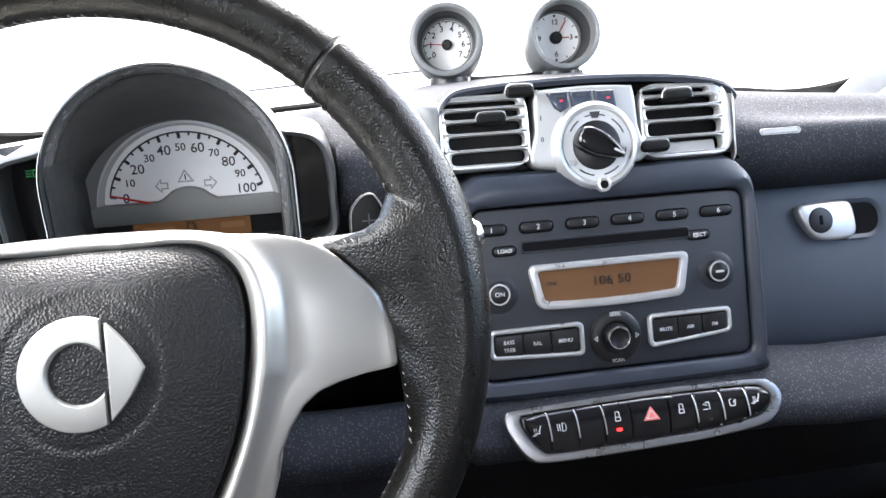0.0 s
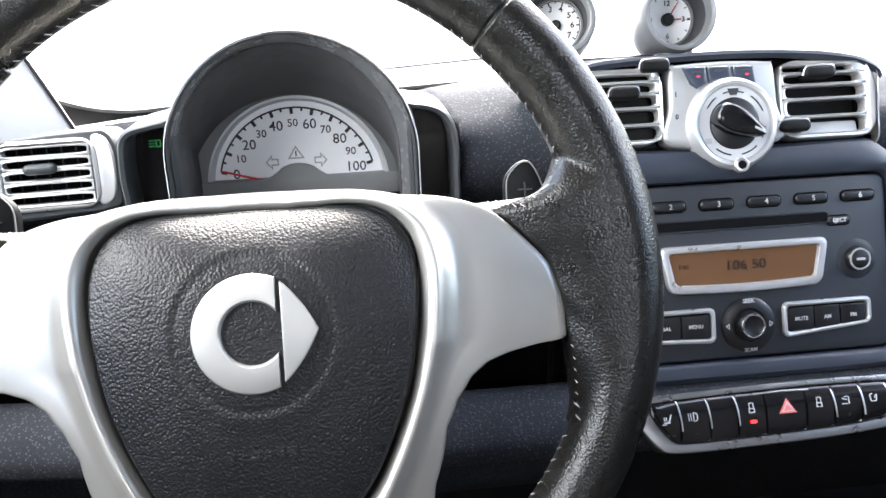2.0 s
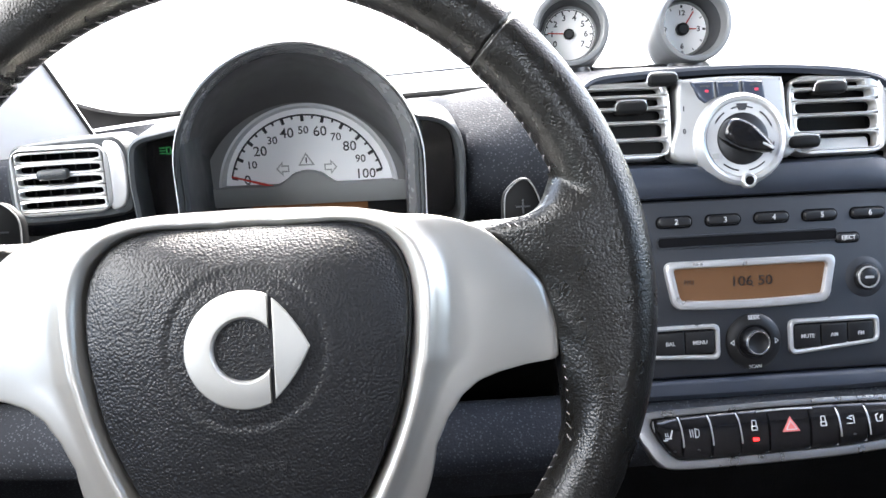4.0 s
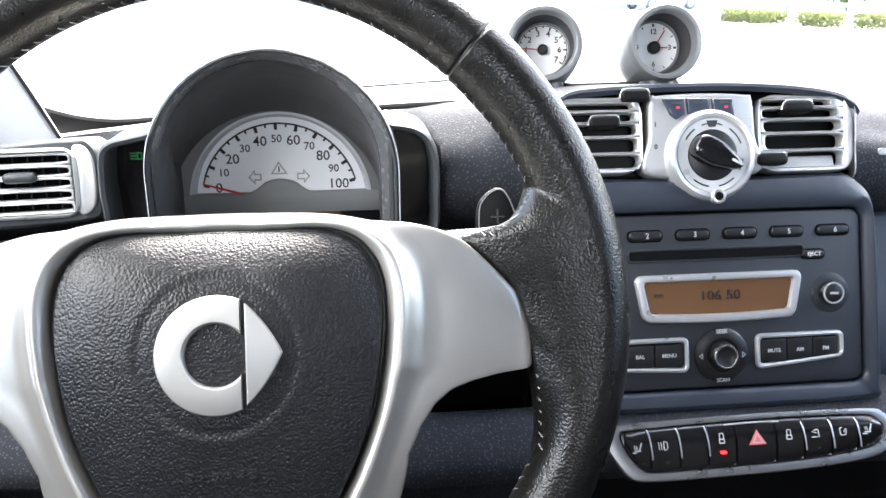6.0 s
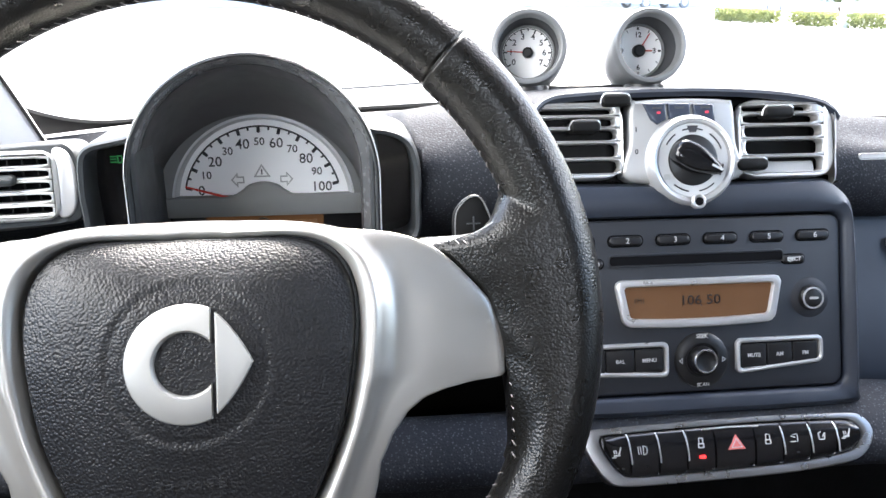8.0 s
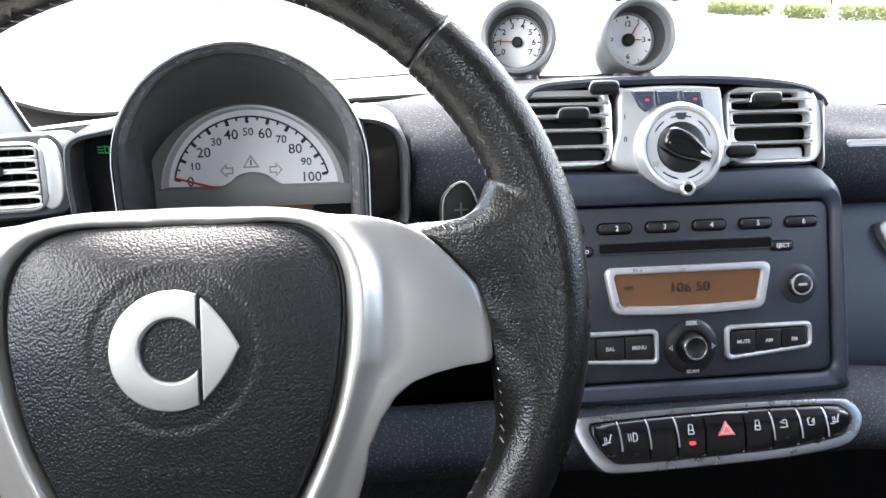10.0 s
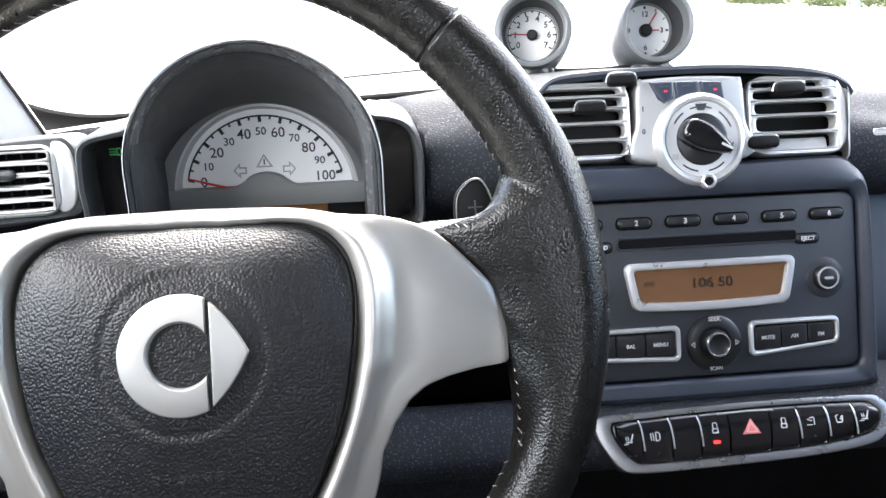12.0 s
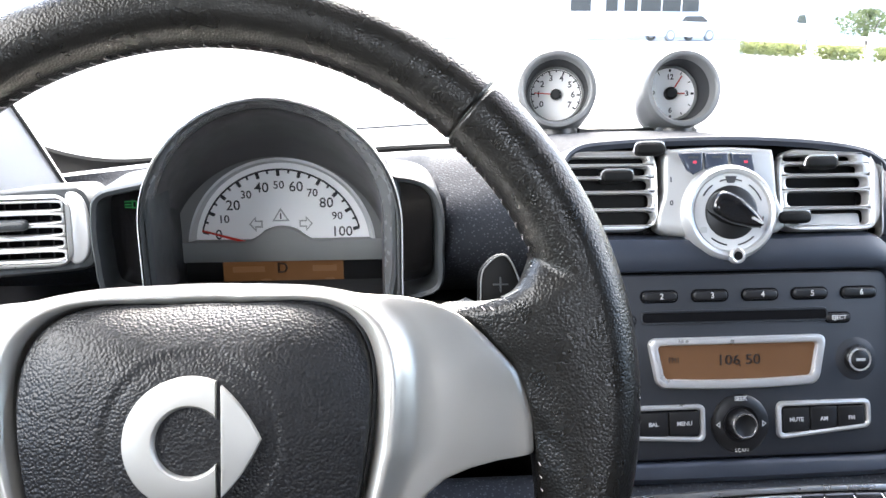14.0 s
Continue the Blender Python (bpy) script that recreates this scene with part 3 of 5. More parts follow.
part("strip_face", slab(sw_i, -0.001, 0.0030, 0.0), GLOSS, strip)
# switch caps bulge along the strip
caps_u = [(-0.0905, -0.0738), (-0.0732, -0.0533), (-0.0527, -0.0333), (-0.0327, -0.0130), (-0.0125, 0.0160), (0.0165, 0.0362), (0.0368, 0.0567), (0.0573, 0.0762), (0.0768, 0.0940)]


def strip_span(x):
    """Lower and upper edge of the strip's opening at x."""
    vs = []
    for p, q in zip(sw_i, sw_i[1:] + sw_i[:1]):
        if (p[0] - x) * (q[0] - x) <= 0 and p[0] != q[0]:
            vs.append(p[1] + (q[1] - p[1]) * (x - p[0]) / (q[0] - p[0]))
    return min(vs) + 0.0007, max(vs) - 0.0007


for a, b in caps_u:
    a = max(a, -0.0903)
    rows = []
    for x in [a] + [a + 0.0006 + (b - a - 0.0012) * k / 6 for k in range(7)] + [b]:
        bot, top = strip_span(x)
        low = 0.0009 if x in (a, b) else 0.0
        sect = smooth([(top, 0.0030), (top - 0.0008, 0.0056), (top - 0.24 * (top - bot), 0.0078), ((top + bot) / 2, 0.0076), (bot + 0.18 * (top - bot), 0.0054), (bot, 0.0030)], 4, closed=False)
        rows.append([(x, v, max(0.0028, n - low)) for v, n in sect])
    part("switch", loft(rows), GLOSS, strip)
for u in (-0.0735, -0.0530, -0.0330, 0.0365, 0.0570, 0.0765):
    arc = smooth([(u - 0.0012, 0.0140, 0.0056), (u - 0.0004, 0.0090, 0.0080), (u + 0.0004, 0.0, 0.0080), (u + 0.0008, -0.0060, 0.0068)], 5, closed=False)
    part("divider", tube(arc, 0.0006, 6), VENT_SILVER, strip, "thin silver divider")
part("light_bar", tube([(-0.0200, 0.0142, 0.0064), (0.0, 0.0148, 0.0066), (0.0200, 0.0142, 0.0064)], 0.0007, 6), VENT_SILVER, strip)
tri = [(0.0022 + 0.0072 * math.cos(a), 0.0030 + 0.0068 * math.sin(a)) for a in (math.pi / 2, math.pi * 7 / 6, math.pi * 11 / 6)]
hz = part("hazard_mark", slab(ccw(tri), 0.0074, 0.0084, 0.0003, 1), HAZARD, strip, "pinkish red hazard triangle")
part("hazard_line", ring(inset(ccw(tri), 0.0012), inset(ccw(tri), 0.0018), [(0, 0.0084), (0, 0.0086), (1, 0.0086), (1, 0.0084)]), WHITE_INK, hz)
part("warning_lamp", slab(rrect(0.0042, 0.0022, 0.0007, -0.0228, -0.0040), 0.0070, 0.0080), RED_GLOW, strip, "glowing red lamp")


def icon_bars(u, v, bars):
    """A small switch symbol from short strokes: (du, dv, width, height, turn)."""
    bm = bmesh.new()
    for du, dv, w, h, turn in bars:
        c, s = math.cos(radians(turn)), math.sin(radians(turn))
        loop = [(u + du + x * c - y * s, v + dv + x * s + y * c) for x, y in rrect(w, h, min(w, h) * 0.3, seg=2)]
        slab(loop, 0.0072, 0.0082, bm=bm)
    tagged(part("symbol", bm, WHITE_INK, strip), "white printed switch symbol", kind="stuff")


seat_icon = [(0.0018, 0.0012, 0.0009, 0.0050, -20), (-0.0004, -0.0018, 0.0044, 0.0009, 0), (-0.0026, -0.0030, 0.0030, 0.0007, 0), (-0.0022, 0.0006, 0.0006, 0.0026, 10), (-0.0008, 0.0006, 0.0006, 0.0026, 10)]
lamp_icon = [(-0.0030, 0.0, 0.0006, 0.0052, 5), (-0.0014, 0.0, 0.0006, 0.0052, 5), (0.0004, 0.0, 0.0007, 0.0056, 0), (0.0016, 0.0026, 0.0026, 0.0007, -20), (0.0030, 0.0, 0.0007, 0.0036, 0), (0.0016, -0.0026, 0.0026, 0.0007, 20)]
lock_icon = [(0, -0.0010, 0.0040, 0.0008, 0), (0, -0.0036, 0.0040, 0.0008, 0), (-0.0018, -0.0022, 0.0008, 0.0030, 0), (0.0018, -0.0022, 0.0008, 0.0030, 0), (-0.0014, 0.0010, 0.0007, 0.0034, 0), (0.0014, 0.0010, 0.0007, 0.0034, 0), (0, 0.0028, 0.0026, 0.0007, 0)]
box_icon = [(0.0018, 0.0, 0.0007, 0.0050, 0), (-0.0014, -0.0022, 0.0040, 0.0007, 0), (-0.0014, 0.0010, 0.0036, 0.0007, -20), (0.0, 0.0026, 0.0030, 0.0007, 10)]
belt_icon = [(-0.0022, 0.0, 0.0007, 0.0042, 8), (0.0022, 0.0, 0.0007, 0.0042, -8), (0, -0.0024, 0.0036, 0.0007, 0), (-0.0012, 0.0024, 0.0018, 0.0007, 20), (0.0012, 0.0006, 0.0007, 0.0030, -30)]
icon_bars(-0.0825, 0.0022, seat_icon)
icon_bars(-0.0648, 0.0028, lamp_icon)
icon_bars(-0.0232, 0.0058, lock_icon)
icon_bars(0.0252, 0.0056, lock_icon)
icon_bars(0.0450, 0.0046, box_icon)
icon_bars(0.0648, 0.0050, belt_icon)
icon_bars(0.0835, 0.0055, seat_icon)
for u in (-0.0830, -0.0790, -0.0625, 0.0470, 0.0830, 0.0870):
    part("indicator_lens", slab(rrect(0.0020, 0.0010, 0.0004, u, -0.0085 + (0.0035 if u > 0 else 0)), 0.0056, 0.0062), RUBBER, strip)

# ---- centre vents and heater dial ----
VEN = panel_matrix((CX, 0.2400, 0.0400), 17)
vents = thing("air_vent_unit", VEN, "silver centre air vent unit with the heater dial between two vents", "air vent")
house = ccw(smooth([(-0.118, -0.024), (-0.118, 0.010), (-0.108, 0.026), (-0.085, 0.0310), (-0.044, 0.0330), (0.0, 0.0335), (0.040, 0.0315), (0.069, 0.0285), (0.091, 0.0240), (0.1020, 0.016), (0.1060, -0.024), (0.103, -0.0285), (0.0, -0.0285), (-0.108, -0.0285)], 7))
part("housing", slab([(x, y + (0.0035 if y > 0.01 else 0.0)) for x, y in house], -0.060, -0.018, 0.003), SATIN_BLACK, vents)
top_arc = smooth([(-0.122, -0.015), (-0.120, 0.016), (-0.109, 0.0300), (-0.085, 0.0338), (-0.044, 0.0356), (0.0, 0.0361), (0.040, 0.0345), (0.069, 0.0318), (0.091, 0.0275), (0.1025, 0.0215), (0.1065, 0.0165)], 8, closed=False)
cb = bmesh.new()
loft([[(x, y + dy, n) for x, y in top_arc] for dy, n in ((-0.004, 0.000), (-0.001, 0.0025), (0.0015, 0.0015), (0.0025, -0.004), (0.004, -0.050))], closed=False, caps=(False, False), bm=cb)
part("cowl", cb, CONSOLE, vents, "dark curved cowl over the vents")


def slot_cell(parent, lo, hi, low, top, web, n0, left=0.0013, right=0.0013):
    """One slot with round ends in its cell of the grille; left and right are the widths of its end posts."""
    cu, cv = (lo + hi + left - right) / 2, (low + top) / 2
    h = top - low - 2 * web
    if h < 0.0012:
        return
    cell = by_angle([(lo, low), (hi, low), (hi, top), (lo, top)], 120, cu, cv)
    hole = by_angle(rrect(hi - lo - left - right, h, min(0.0034, h / 2 - 0.0001), cu, cv, seg=6), 120, cu, cv)
    part("vent_slat", ring(cell, hole, [(0.0, n0 - 0.001), (0.0, n0 + 0.0014), (0.5, n0 + 0.0022), (0.88, n0 + 0.0016), (1.0, n0 - 0.0006), (1.0, n0 - 0.007)]), VENT_SILVER, parent)


def slotted(u0, u1, v0, v1, rows, mirror):
    """A silver vent front with slots: uprights, bars and end posts as one grille."""
    mid = (u0 + u1) / 2
    w, h = u1 - u0, v1 - v0
    lo, hi = (u0 + 0.0040, u1 - 0.0022) if mirror < 0 else (u0 + 0.0030, u1 - 0.0085)
    gm, vm = (lo + hi) / 2, (v0 + v1) / 2
    sag = 0.12 if mirror > 0 else 0.0
    a = by_angle([(x, y - sag * max(0.0, x - mid) if y > vm else y) for x, y in rrect(w, h, 0.015, mid, vm, seg=8)], 160, gm, vm)
    b = by_angle(rrect(hi - lo, h - 0.0070, 0.0022, gm, vm, seg=3), 160, gm, vm)
    part("vent_frame", ring(a, b, [(0, -0.014), (0.0, -0.0030), (0.10, -0.0004), (0.4, 0.0016), (0.8, 0.0012), (1, 0.0004), (1, -0.007)]), VENT_SILVER, vents, "silver vent frame")
    part("duct_wall", ring(inset(b, -0.0008), inset(b, -0.0004), [(0, -0.0065), (1, -0.032)]), VOID, vents)
    cuts = [v1 - 0.0035] + list(rows) + [v0 + 0.0035]
    # the slots step sideways from row to row, the upper ones are shorter at the outer end
    for k, (top, low) in enumerate(zip(cuts, cuts[1:])):
        if mirror < 0:
            slot_cell(vents, lo, hi, low, top, 0.0012, -0.0012, 0.0008 + 0.0011 * k, 0.0048 - 0.0010 * k)
        else:
            slot_cell(vents, lo, hi, low, top, 0.0012, -0.0012, 0.0008 + 0.0009 * k, (0.0100, 0.0050, 0.0022, 0.0013, 0.0013)[k])
    part("duct", slab(rrect(w - 0.008, h - 0.006, 0.006, mid, (v0 + v1) / 2), -0.036, -0.031), VOID, vents)


slotted(-0.1225, -0.0545, -0.0255, 0.0290, (0.0190, 0.0108, 0.0010, -0.0107), -1)
slotted(0.0290, 0.1035, -0.0275, 0.0290, (0.0192, 0.0110, 0.0010, -0.0113), 1)


# smooth end caps of the unit, curving back into the dashboard
for s, u0, wid, foot in ((-1, -0.1205, 0.032, 0.026), (1, 0.1025, 0.009, 0.0)):
    rows = []
    for k in range(9):
        f = k / 8
        row = []
        for y, n in smooth([(-0.036 - foot + 0.010 * f, -0.012), (-0.030 - foot + 0.006 * f, 0.000), (-0.012, 0.0010), (0.006, 0.0020), (0.022 - 0.004 * f, 0.0005), (0.031 - 0.008 * f, -0.012)], 4, closed=False):
            taper = 1.0 if s > 0 else max(0.12, min(1.0, 0.62 + y / 0.075))
            row.append((u0 + s * wid * taper * math.sin(math.pi / 2 * f), y + 0.006 * f * (1 if y > 0 else 0.2), n - 0.050 * (1 - math.cos(math.pi / 2 * f))))
        rows.append(row)
    part("end_cap", loft(rows, closed=False, caps=(False, False)), VENT_SILVER if s > 0 else POD_GREY, vents, "smooth silver end cap" if s > 0 else "smooth grey end cap")


def vent_tab(u, v, w):
    t = part("vent_tab", slab(rrect(w, 0.0086, 0.0038, seg=5), -0.006, 0.0064, 0.0024), SATIN_BLACK, vents, "black slide tab", m=Matrix.Translation((u, v, 0)))
    top = smooth([(-w / 2 - 0.0004, -0.0020, 0.0030), (-w / 2 + 0.0010, 0.0030, 0.0042), (-w / 2 + 0.0045, 0.0044, 0.0050), (w / 2 - 0.0045, 0.0044, 0.0050), (w / 2 - 0.0010, 0.0030, 0.0042), (w / 2 + 0.0004, -0.0020, 0.0030)], 4, closed=False)
    part("tab_edge", tube(top, 0.00062, 6), VENT_SILVER, t, "thin silver edge")


vent_tab(-0.0830, 0.0112, 0.022)
vent_tab(-0.0605, 0.0293, 0.021)
vent_tab(0.0588, 0.0192, 0.023)
vent_tab(0.0385, -0.0176, 0.023)
mid_o = ccw(smooth([(-0.0505, -0.0275), (-0.0510, 0.0), (-0.0500, 0.0260), (-0.046, 0.0290), (-0.012, 0.0305), (0.020, 0.0290), (0.0255, 0.0255), (0.0272, 0.0), (0.0272, -0.0275)], 6))
part("dial_panel", slab(mid_o, -0.012, 0.0035, 0.003), PANEL_SILVER, vents, "satin silver control panel")
# pale flap behind the lowest slot
part("vent_flap", slab(rrect(0.050, 0.0090, 0.002, 0.064, -0.0200), -0.0140, -0.0120, 0.0006, 1), PANEL_SILVER, vents, "silver flap inside the vent", m=Matrix.Rotation(radians(-14), 4, "X") @ Matrix.Translation((0, 0.002, 0.004)))
# three keys above the dial
HEATER_KEYS = ([(-0.0416, 0.0265), (-0.0360, 0.0150), (-0.0314, 0.0117), (-0.0252, 0.0150), (-0.0252, 0.0266)], [(-0.0240, 0.0264), (-0.0230, 0.0152), (-0.0160, 0.0166), (-0.0078, 0.0156), (-0.0075, 0.0263)], [(-0.0055, 0.0260), (-0.0045, 0.0152), (0.0060, 0.0120), (0.0107, 0.0122), (0.0095, 0.0256)])
for i, key in enumerate(HEATER_KEYS):
    u = sum(p[0] for p in key) / 5
    k = part("heater_key", slab(ccw(key), 0.002, 0.0064, 0.0014), KEY_SLATE, vents, "slate gloss heater key")
    if i != 1:
        part("key_lamp", slab(rrect(0.0026, 0.0016, 0.0006, u + 0.001, 0.0198), 0.0062, 0.0067), RED_DOT, k)
    part("symbol", slab(rrect(0.0070, 0.0014, 0.0005, u, 0.0232), 0.0062, 0.0066), HOOD, k)
DU, DV = -0.0080, -0.0140
dial_m = Matrix.Translation((DU, DV, 0.0))
part("dial_bezel", lathe([(0.0335, -0.004), (0.0325, 0.0055), (0.0312, 0.0098), (0.0292, 0.0118), (0.0270, 0.0112), (0.0258, 0.0090)], 64, caps=(False, False)), VENT_SILVER, vents, "thick silver dial bezel", m=dial_m)
part("dial_plate", lathe([(0.0262, 0.0085), (0.0255, 0.0098), (0.0178, 0.0092)], 56, caps=(False, True)), HOOD_EDGE, vents, m=dial_m)
for a0, a1 in ((20, 55), (70, 82), (98, 110), (125, 150), (230, 260), (280, 312), (330, 352)):
    arc = [(0.0220 * math.cos(radians(a0 + (a1 - a0) * k / 6)), 0.0220 * math.sin(radians(a0 + (a1 - a0) * k / 6)), 0.0096) for k in range(7)]
    part("dial_mark", tube(arc, 0.00055, 5), INK, vents, m=dial_m)
part("dial_symbol", slab([(-0.004, 0.0240), (-0.0022, 0.0195), (0.0022, 0.0195), (0.004, 0.0240)][::-1], 0.0090, 0.0102), INK, vents, m=dial_m)
part("dial_symbol", slab(rrect(0.0045, 0.0040, 0.0008, -0.0195, -0.0115), 0.0090, 0.0102), INK_PALE, vents, m=dial_m)
part("dial_well", lathe([(0.0180, 0.0090), (0.0176, 0.0102), (0.0160, 0.0108)], 48, caps=(False, True)), BLACK, vents, m=dial_m)
knob = part("dial_knob", slab(ccw(smooth([(-0.0170, 0.0046), (-0.0120, 0.0086), (0.0, 0.0090), (0.0150, 0.0044), (0.0192, 0.0012), (0.0192, -0.0012), (0.0150, -0.0044), (0.0, -0.0090), (-0.0120, -0.0086), (-0.0170, -0.0046)], 5)), 0.0095, 0.0220, 0.004, 4), GLOSS, vents, "black turn knob with a white pointer", m=dial_m @ Matrix.Rotation(radians(-28), 4, "Z"))
part("pointer", slab(rrect(0.0085, 0.0016, 0.0006, 0.0135, 0.0), 0.0200, 0.0224), WHITE_INK, knob)
part("dial_stud", lathe([(0.0052, 0.008), (0.0052, 0.0130), (0.0042, 0.0138), (0.0030, 0.0132)], 24, caps=(False, True)), VENT_SILVER, vents, m=Matrix.Translation((DU + 0.0022, DV - 0.0290, 0)))
part("stud_hole", lathe([(0.0031, 0.0125), (0.0028, 0.0140)], 20, caps=(False, True)), VOID, vents, m=Matrix.Translation((DU + 0.0022, DV - 0.0290, 0)))
for v, text in ((0.0085, "1"), (-0.0070, "0")):
    words("numeral", text, 0.0048, vents, INK, -0.0465, v, 0.0037, 0.0001)
for v in (0.012, 0.006, 0.0, -0.006):
    part("scale_mark", slab(rrect(0.0022, 0.0010, 0.0003, 0.0240, v), 0.0034, 0.0038), INK_PALE, vents)


# ---- instrument cluster ----
clus = thing("instrument_cluster", panel_matrix((0.0015, 0.250, 0.0170), 0), "grey hooded instrument cluster with a silver white speedometer", "instrument cluster")
# local: x right, y up, z to the rear; the dial lies 0.123 further forward


def arch(r, low, n=48):
    """An upright arch: half circle of radius r over straight sides that end at y = low."""
    pts = [(r, low), (r, low * 0.66), (r, low * 0.33)]
    pts += [(r * math.cos(math.pi * k / n), r * math.sin(math.pi * k / n)) for k in range(n + 1)]
    pts += [(-r, low * 0.33), (-r, low * 0.66), (-r, low)]
    return pts


def lean_arch(r, low, z, up=0.0, side=0.0):
    return [(x + side, y + up, z) for x, y in arch(r, low)]


LOW = -0.060
part("hood", loft([lean_arch(0.0835, LOW, -0.004), lean_arch(0.0848, LOW, 0.0005), lean_arch(0.0868, LOW, -0.003), lean_arch(0.0868, LOW, -0.030, -0.004), lean_arch(0.0860, LOW, -0.125, -0.022)], closed=False, caps=(False, False)), HOOD, clus, "grey plastic hood")
part("hood_lip", loft([lean_arch(0.0862, LOW, 0.0006), lean_arch(0.0868, LOW, 0.0006), lean_arch(0.0872, LOW, -0.0010), lean_arch(0.0873, LOW, -0.0030)], closed=False, caps=(False, False)), HOOD_EDGE, clus, "pale lip of the hood")
part("hood_throat", loft([lean_arch(0.0838, LOW, -0.003), lean_arch(0.0818, LOW, -0.011, -0.0005, -0.0006), lean_arch(0.0798, LOW, -0.021, -0.0015, -0.0026), lean_arch(0.0788, LOW, -0.028, -0.0025, -0.0042)], closed=False, caps=(False, False)), HOOD_BAND, clus, "mid grey front band of the hood's inside")
part("hood_lining", loft([lean_arch(0.0785, LOW, -0.028, -0.0025, -0.0042), lean_arch(0.0780, LOW, -0.034, -0.0035, -0.0048), lean_arch(0.0806, LOW, -0.060, -0.015, -0.005), lean_arch(0.0850, LOW, -0.090, -0.037, -0.007), lean_arch(0.0885, LOW, -0.112, -0.0585, -0.009)], closed=False, caps=(False, False)), HOOD_IN, clus, "dark grey hood lining")
DZ = -0.120
back = ccw([(x - 0.0085, y - 0.0585) for x, y in arch(0.0890, -0.045)])
part("dial_back", slab(back, DZ - 0.010, DZ - 0.005), DIAL_GREY, clus)
part("hood_back", slab(ccw([(x, y - 0.022) for x, y in arch(0.0855, -0.06)]), DZ - 0.016, DZ - 0.0105), HOOD_IN, clus)
DX, DC = -0.0065, -0.0465  # middle of the dial's circles
face = [(DX + 0.0705 * math.cos(radians(6 + 168 * k / 64)), DC + 0.0705 * math.sin(radians(6 + 168 * k / 64))) for k in range(65)]
dial = part("dial_face", slab(ccw(face), DZ - 0.005, DZ), DIAL, clus, "silver white half-round speedometer dial")
rim_o = [(DX + (x - DX) * 1.07, DC + (y - DC) * 1.07) for x, y in face]
part("dial_rim", loft([[(x, y, DZ + 0.006) for x, y in rim_o], [(DX + (x - DX) * 0.975, DC + (y - DC) * 0.972, DZ + 0.0065) for x, y in rim_o], [(a[0], a[1], DZ + 0.001) for a in face]], closed=False, caps=(False, False)), HOOD_EDGE, clus, "pale ring round the dial")
step_o = [(-0.0090 + 0.0887 * math.cos(math.pi * k / 64), -0.0585 + 0.0887 * math.sin(math.pi * k / 64), DZ + 0.0080) for k in range(65)]
part("hood_step", loft([step_o, [(x, y, DZ + 0.0062) for x, y in rim_o]], closed=False, caps=(False, False)), STEP_GREY, clus, "grey step round the dial")
# grey mask below the dial with a hump in the middle
mask = [(-0.0960, -0.0560), (0.0790, -0.0560), (0.0790, -0.0385), (0.040, -0.0390), (0.0195, -0.0395), (0.0115, -0.0360), (0.0040, -0.0305), (-0.0075, -0.0280), (-0.0190, -0.0305), (-0.0265, -0.0360), (-0.0345, -0.0395), (-0.050, -0.0395), (-0.0960, -0.0395)]
part("dial_mask", slab(ccw(smooth(mask[2:-1], 5, closed=False) + [mask[-1], mask[0], mask[1]]), DZ, DZ + 0.0085, 0.0008, 2), DIAL_GREY, clus, "grey mask with a raised middle")
part("lower_well", slab(rrect(0.172, 0.042, 0.004, -0.0085, -0.0770), DZ - 0.004, DZ + 0.001), BLACK, clus)
lcd = part("trip_display", slab(rrect(0.098, 0.036, 0.002, -0.0075, -0.0735), DZ + 0.001, DZ + 0.0018), AMBER, clus, "amber trip display")
words("lettering", "D", 0.0125, lcd, AMBER_INK, -0.0085, -0.0640, DZ + 0.0020, 0.0002)
for x, y, w in ((-0.036, -0.0645, 0.026), (-0.022, -0.0755, 0.008), (0.026, -0.0645, 0.020), (0.030, -0.0755, 0.008)):
    part("segment_bar", slab(rrect(w, 0.0050, 0.001, x, y), DZ + 0.0017, DZ + 0.0020), material("faint amber segment", (0.09, 0.048, 0.024), 0.4, emit=((0.9, 0.42, 0.16), 0.009)) if not bpy.data.materials.get("faint amber segment") else bpy.data.materials["faint amber segment"], lcd)
# scale: 0 to 100 round the half ellipse
A0, A1 = 167.5, 14.5


def on_dial(v, k):
    a = radians(A0 + (A1 - A0) * v / 100.0)
    return DX - 0.001 + 0.0650 * k * math.cos(a), DC + 0.0650 * k * math.sin(a)


line = [(*on_dial(v, 1.0), DZ + 0.0004) for v in range(0, 101, 2)]
part("scale_line", tube(line, 0.00075, 5), INK, dial)
for v in range(0, 101, 5):
    big = v % 10 == 0
    p, q = on_dial(v, 0.995), on_dial(v, 0.92 if big else 0.955)
    part("tick", tube([(*p, DZ + 0.0004), (*q, DZ + 0.0004)], 0.0013 if big else 0.0008, 4), INK, dial)
for v in range(0, 101, 10):
    x, y = on_dial(v, 0.80 if v != 100 else 0.775)
    words("numeral", str(v), 0.0116 if v % 20 == 0 or v == 0 else 0.0090, dial, INK, x, y, DZ + 0.0004, 0.00006)
need0, need1 = on_dial(1, 1.0), (-0.034, -0.0415)
bm = bmesh.new()
loft([[(need0[0], need0[1] - 0.0006, DZ + 0.0035), (need0[0], need0[1] + 0.0006, DZ + 0.0035), (need0[0], need0[1] + 0.0006, DZ + 0.0025), (need0[0], need0[1] - 0.0006, DZ + 0.0025)], [(need1[0], need1[1] - 0.0011, DZ + 0.0040), (need1[0], need1[1] + 0.0011, DZ + 0.0040), (need1[0], need1[1] + 0.0011, DZ + 0.0025), (need1[0], need1[1] - 0.0011, DZ + 0.0025)]], bm=bm)
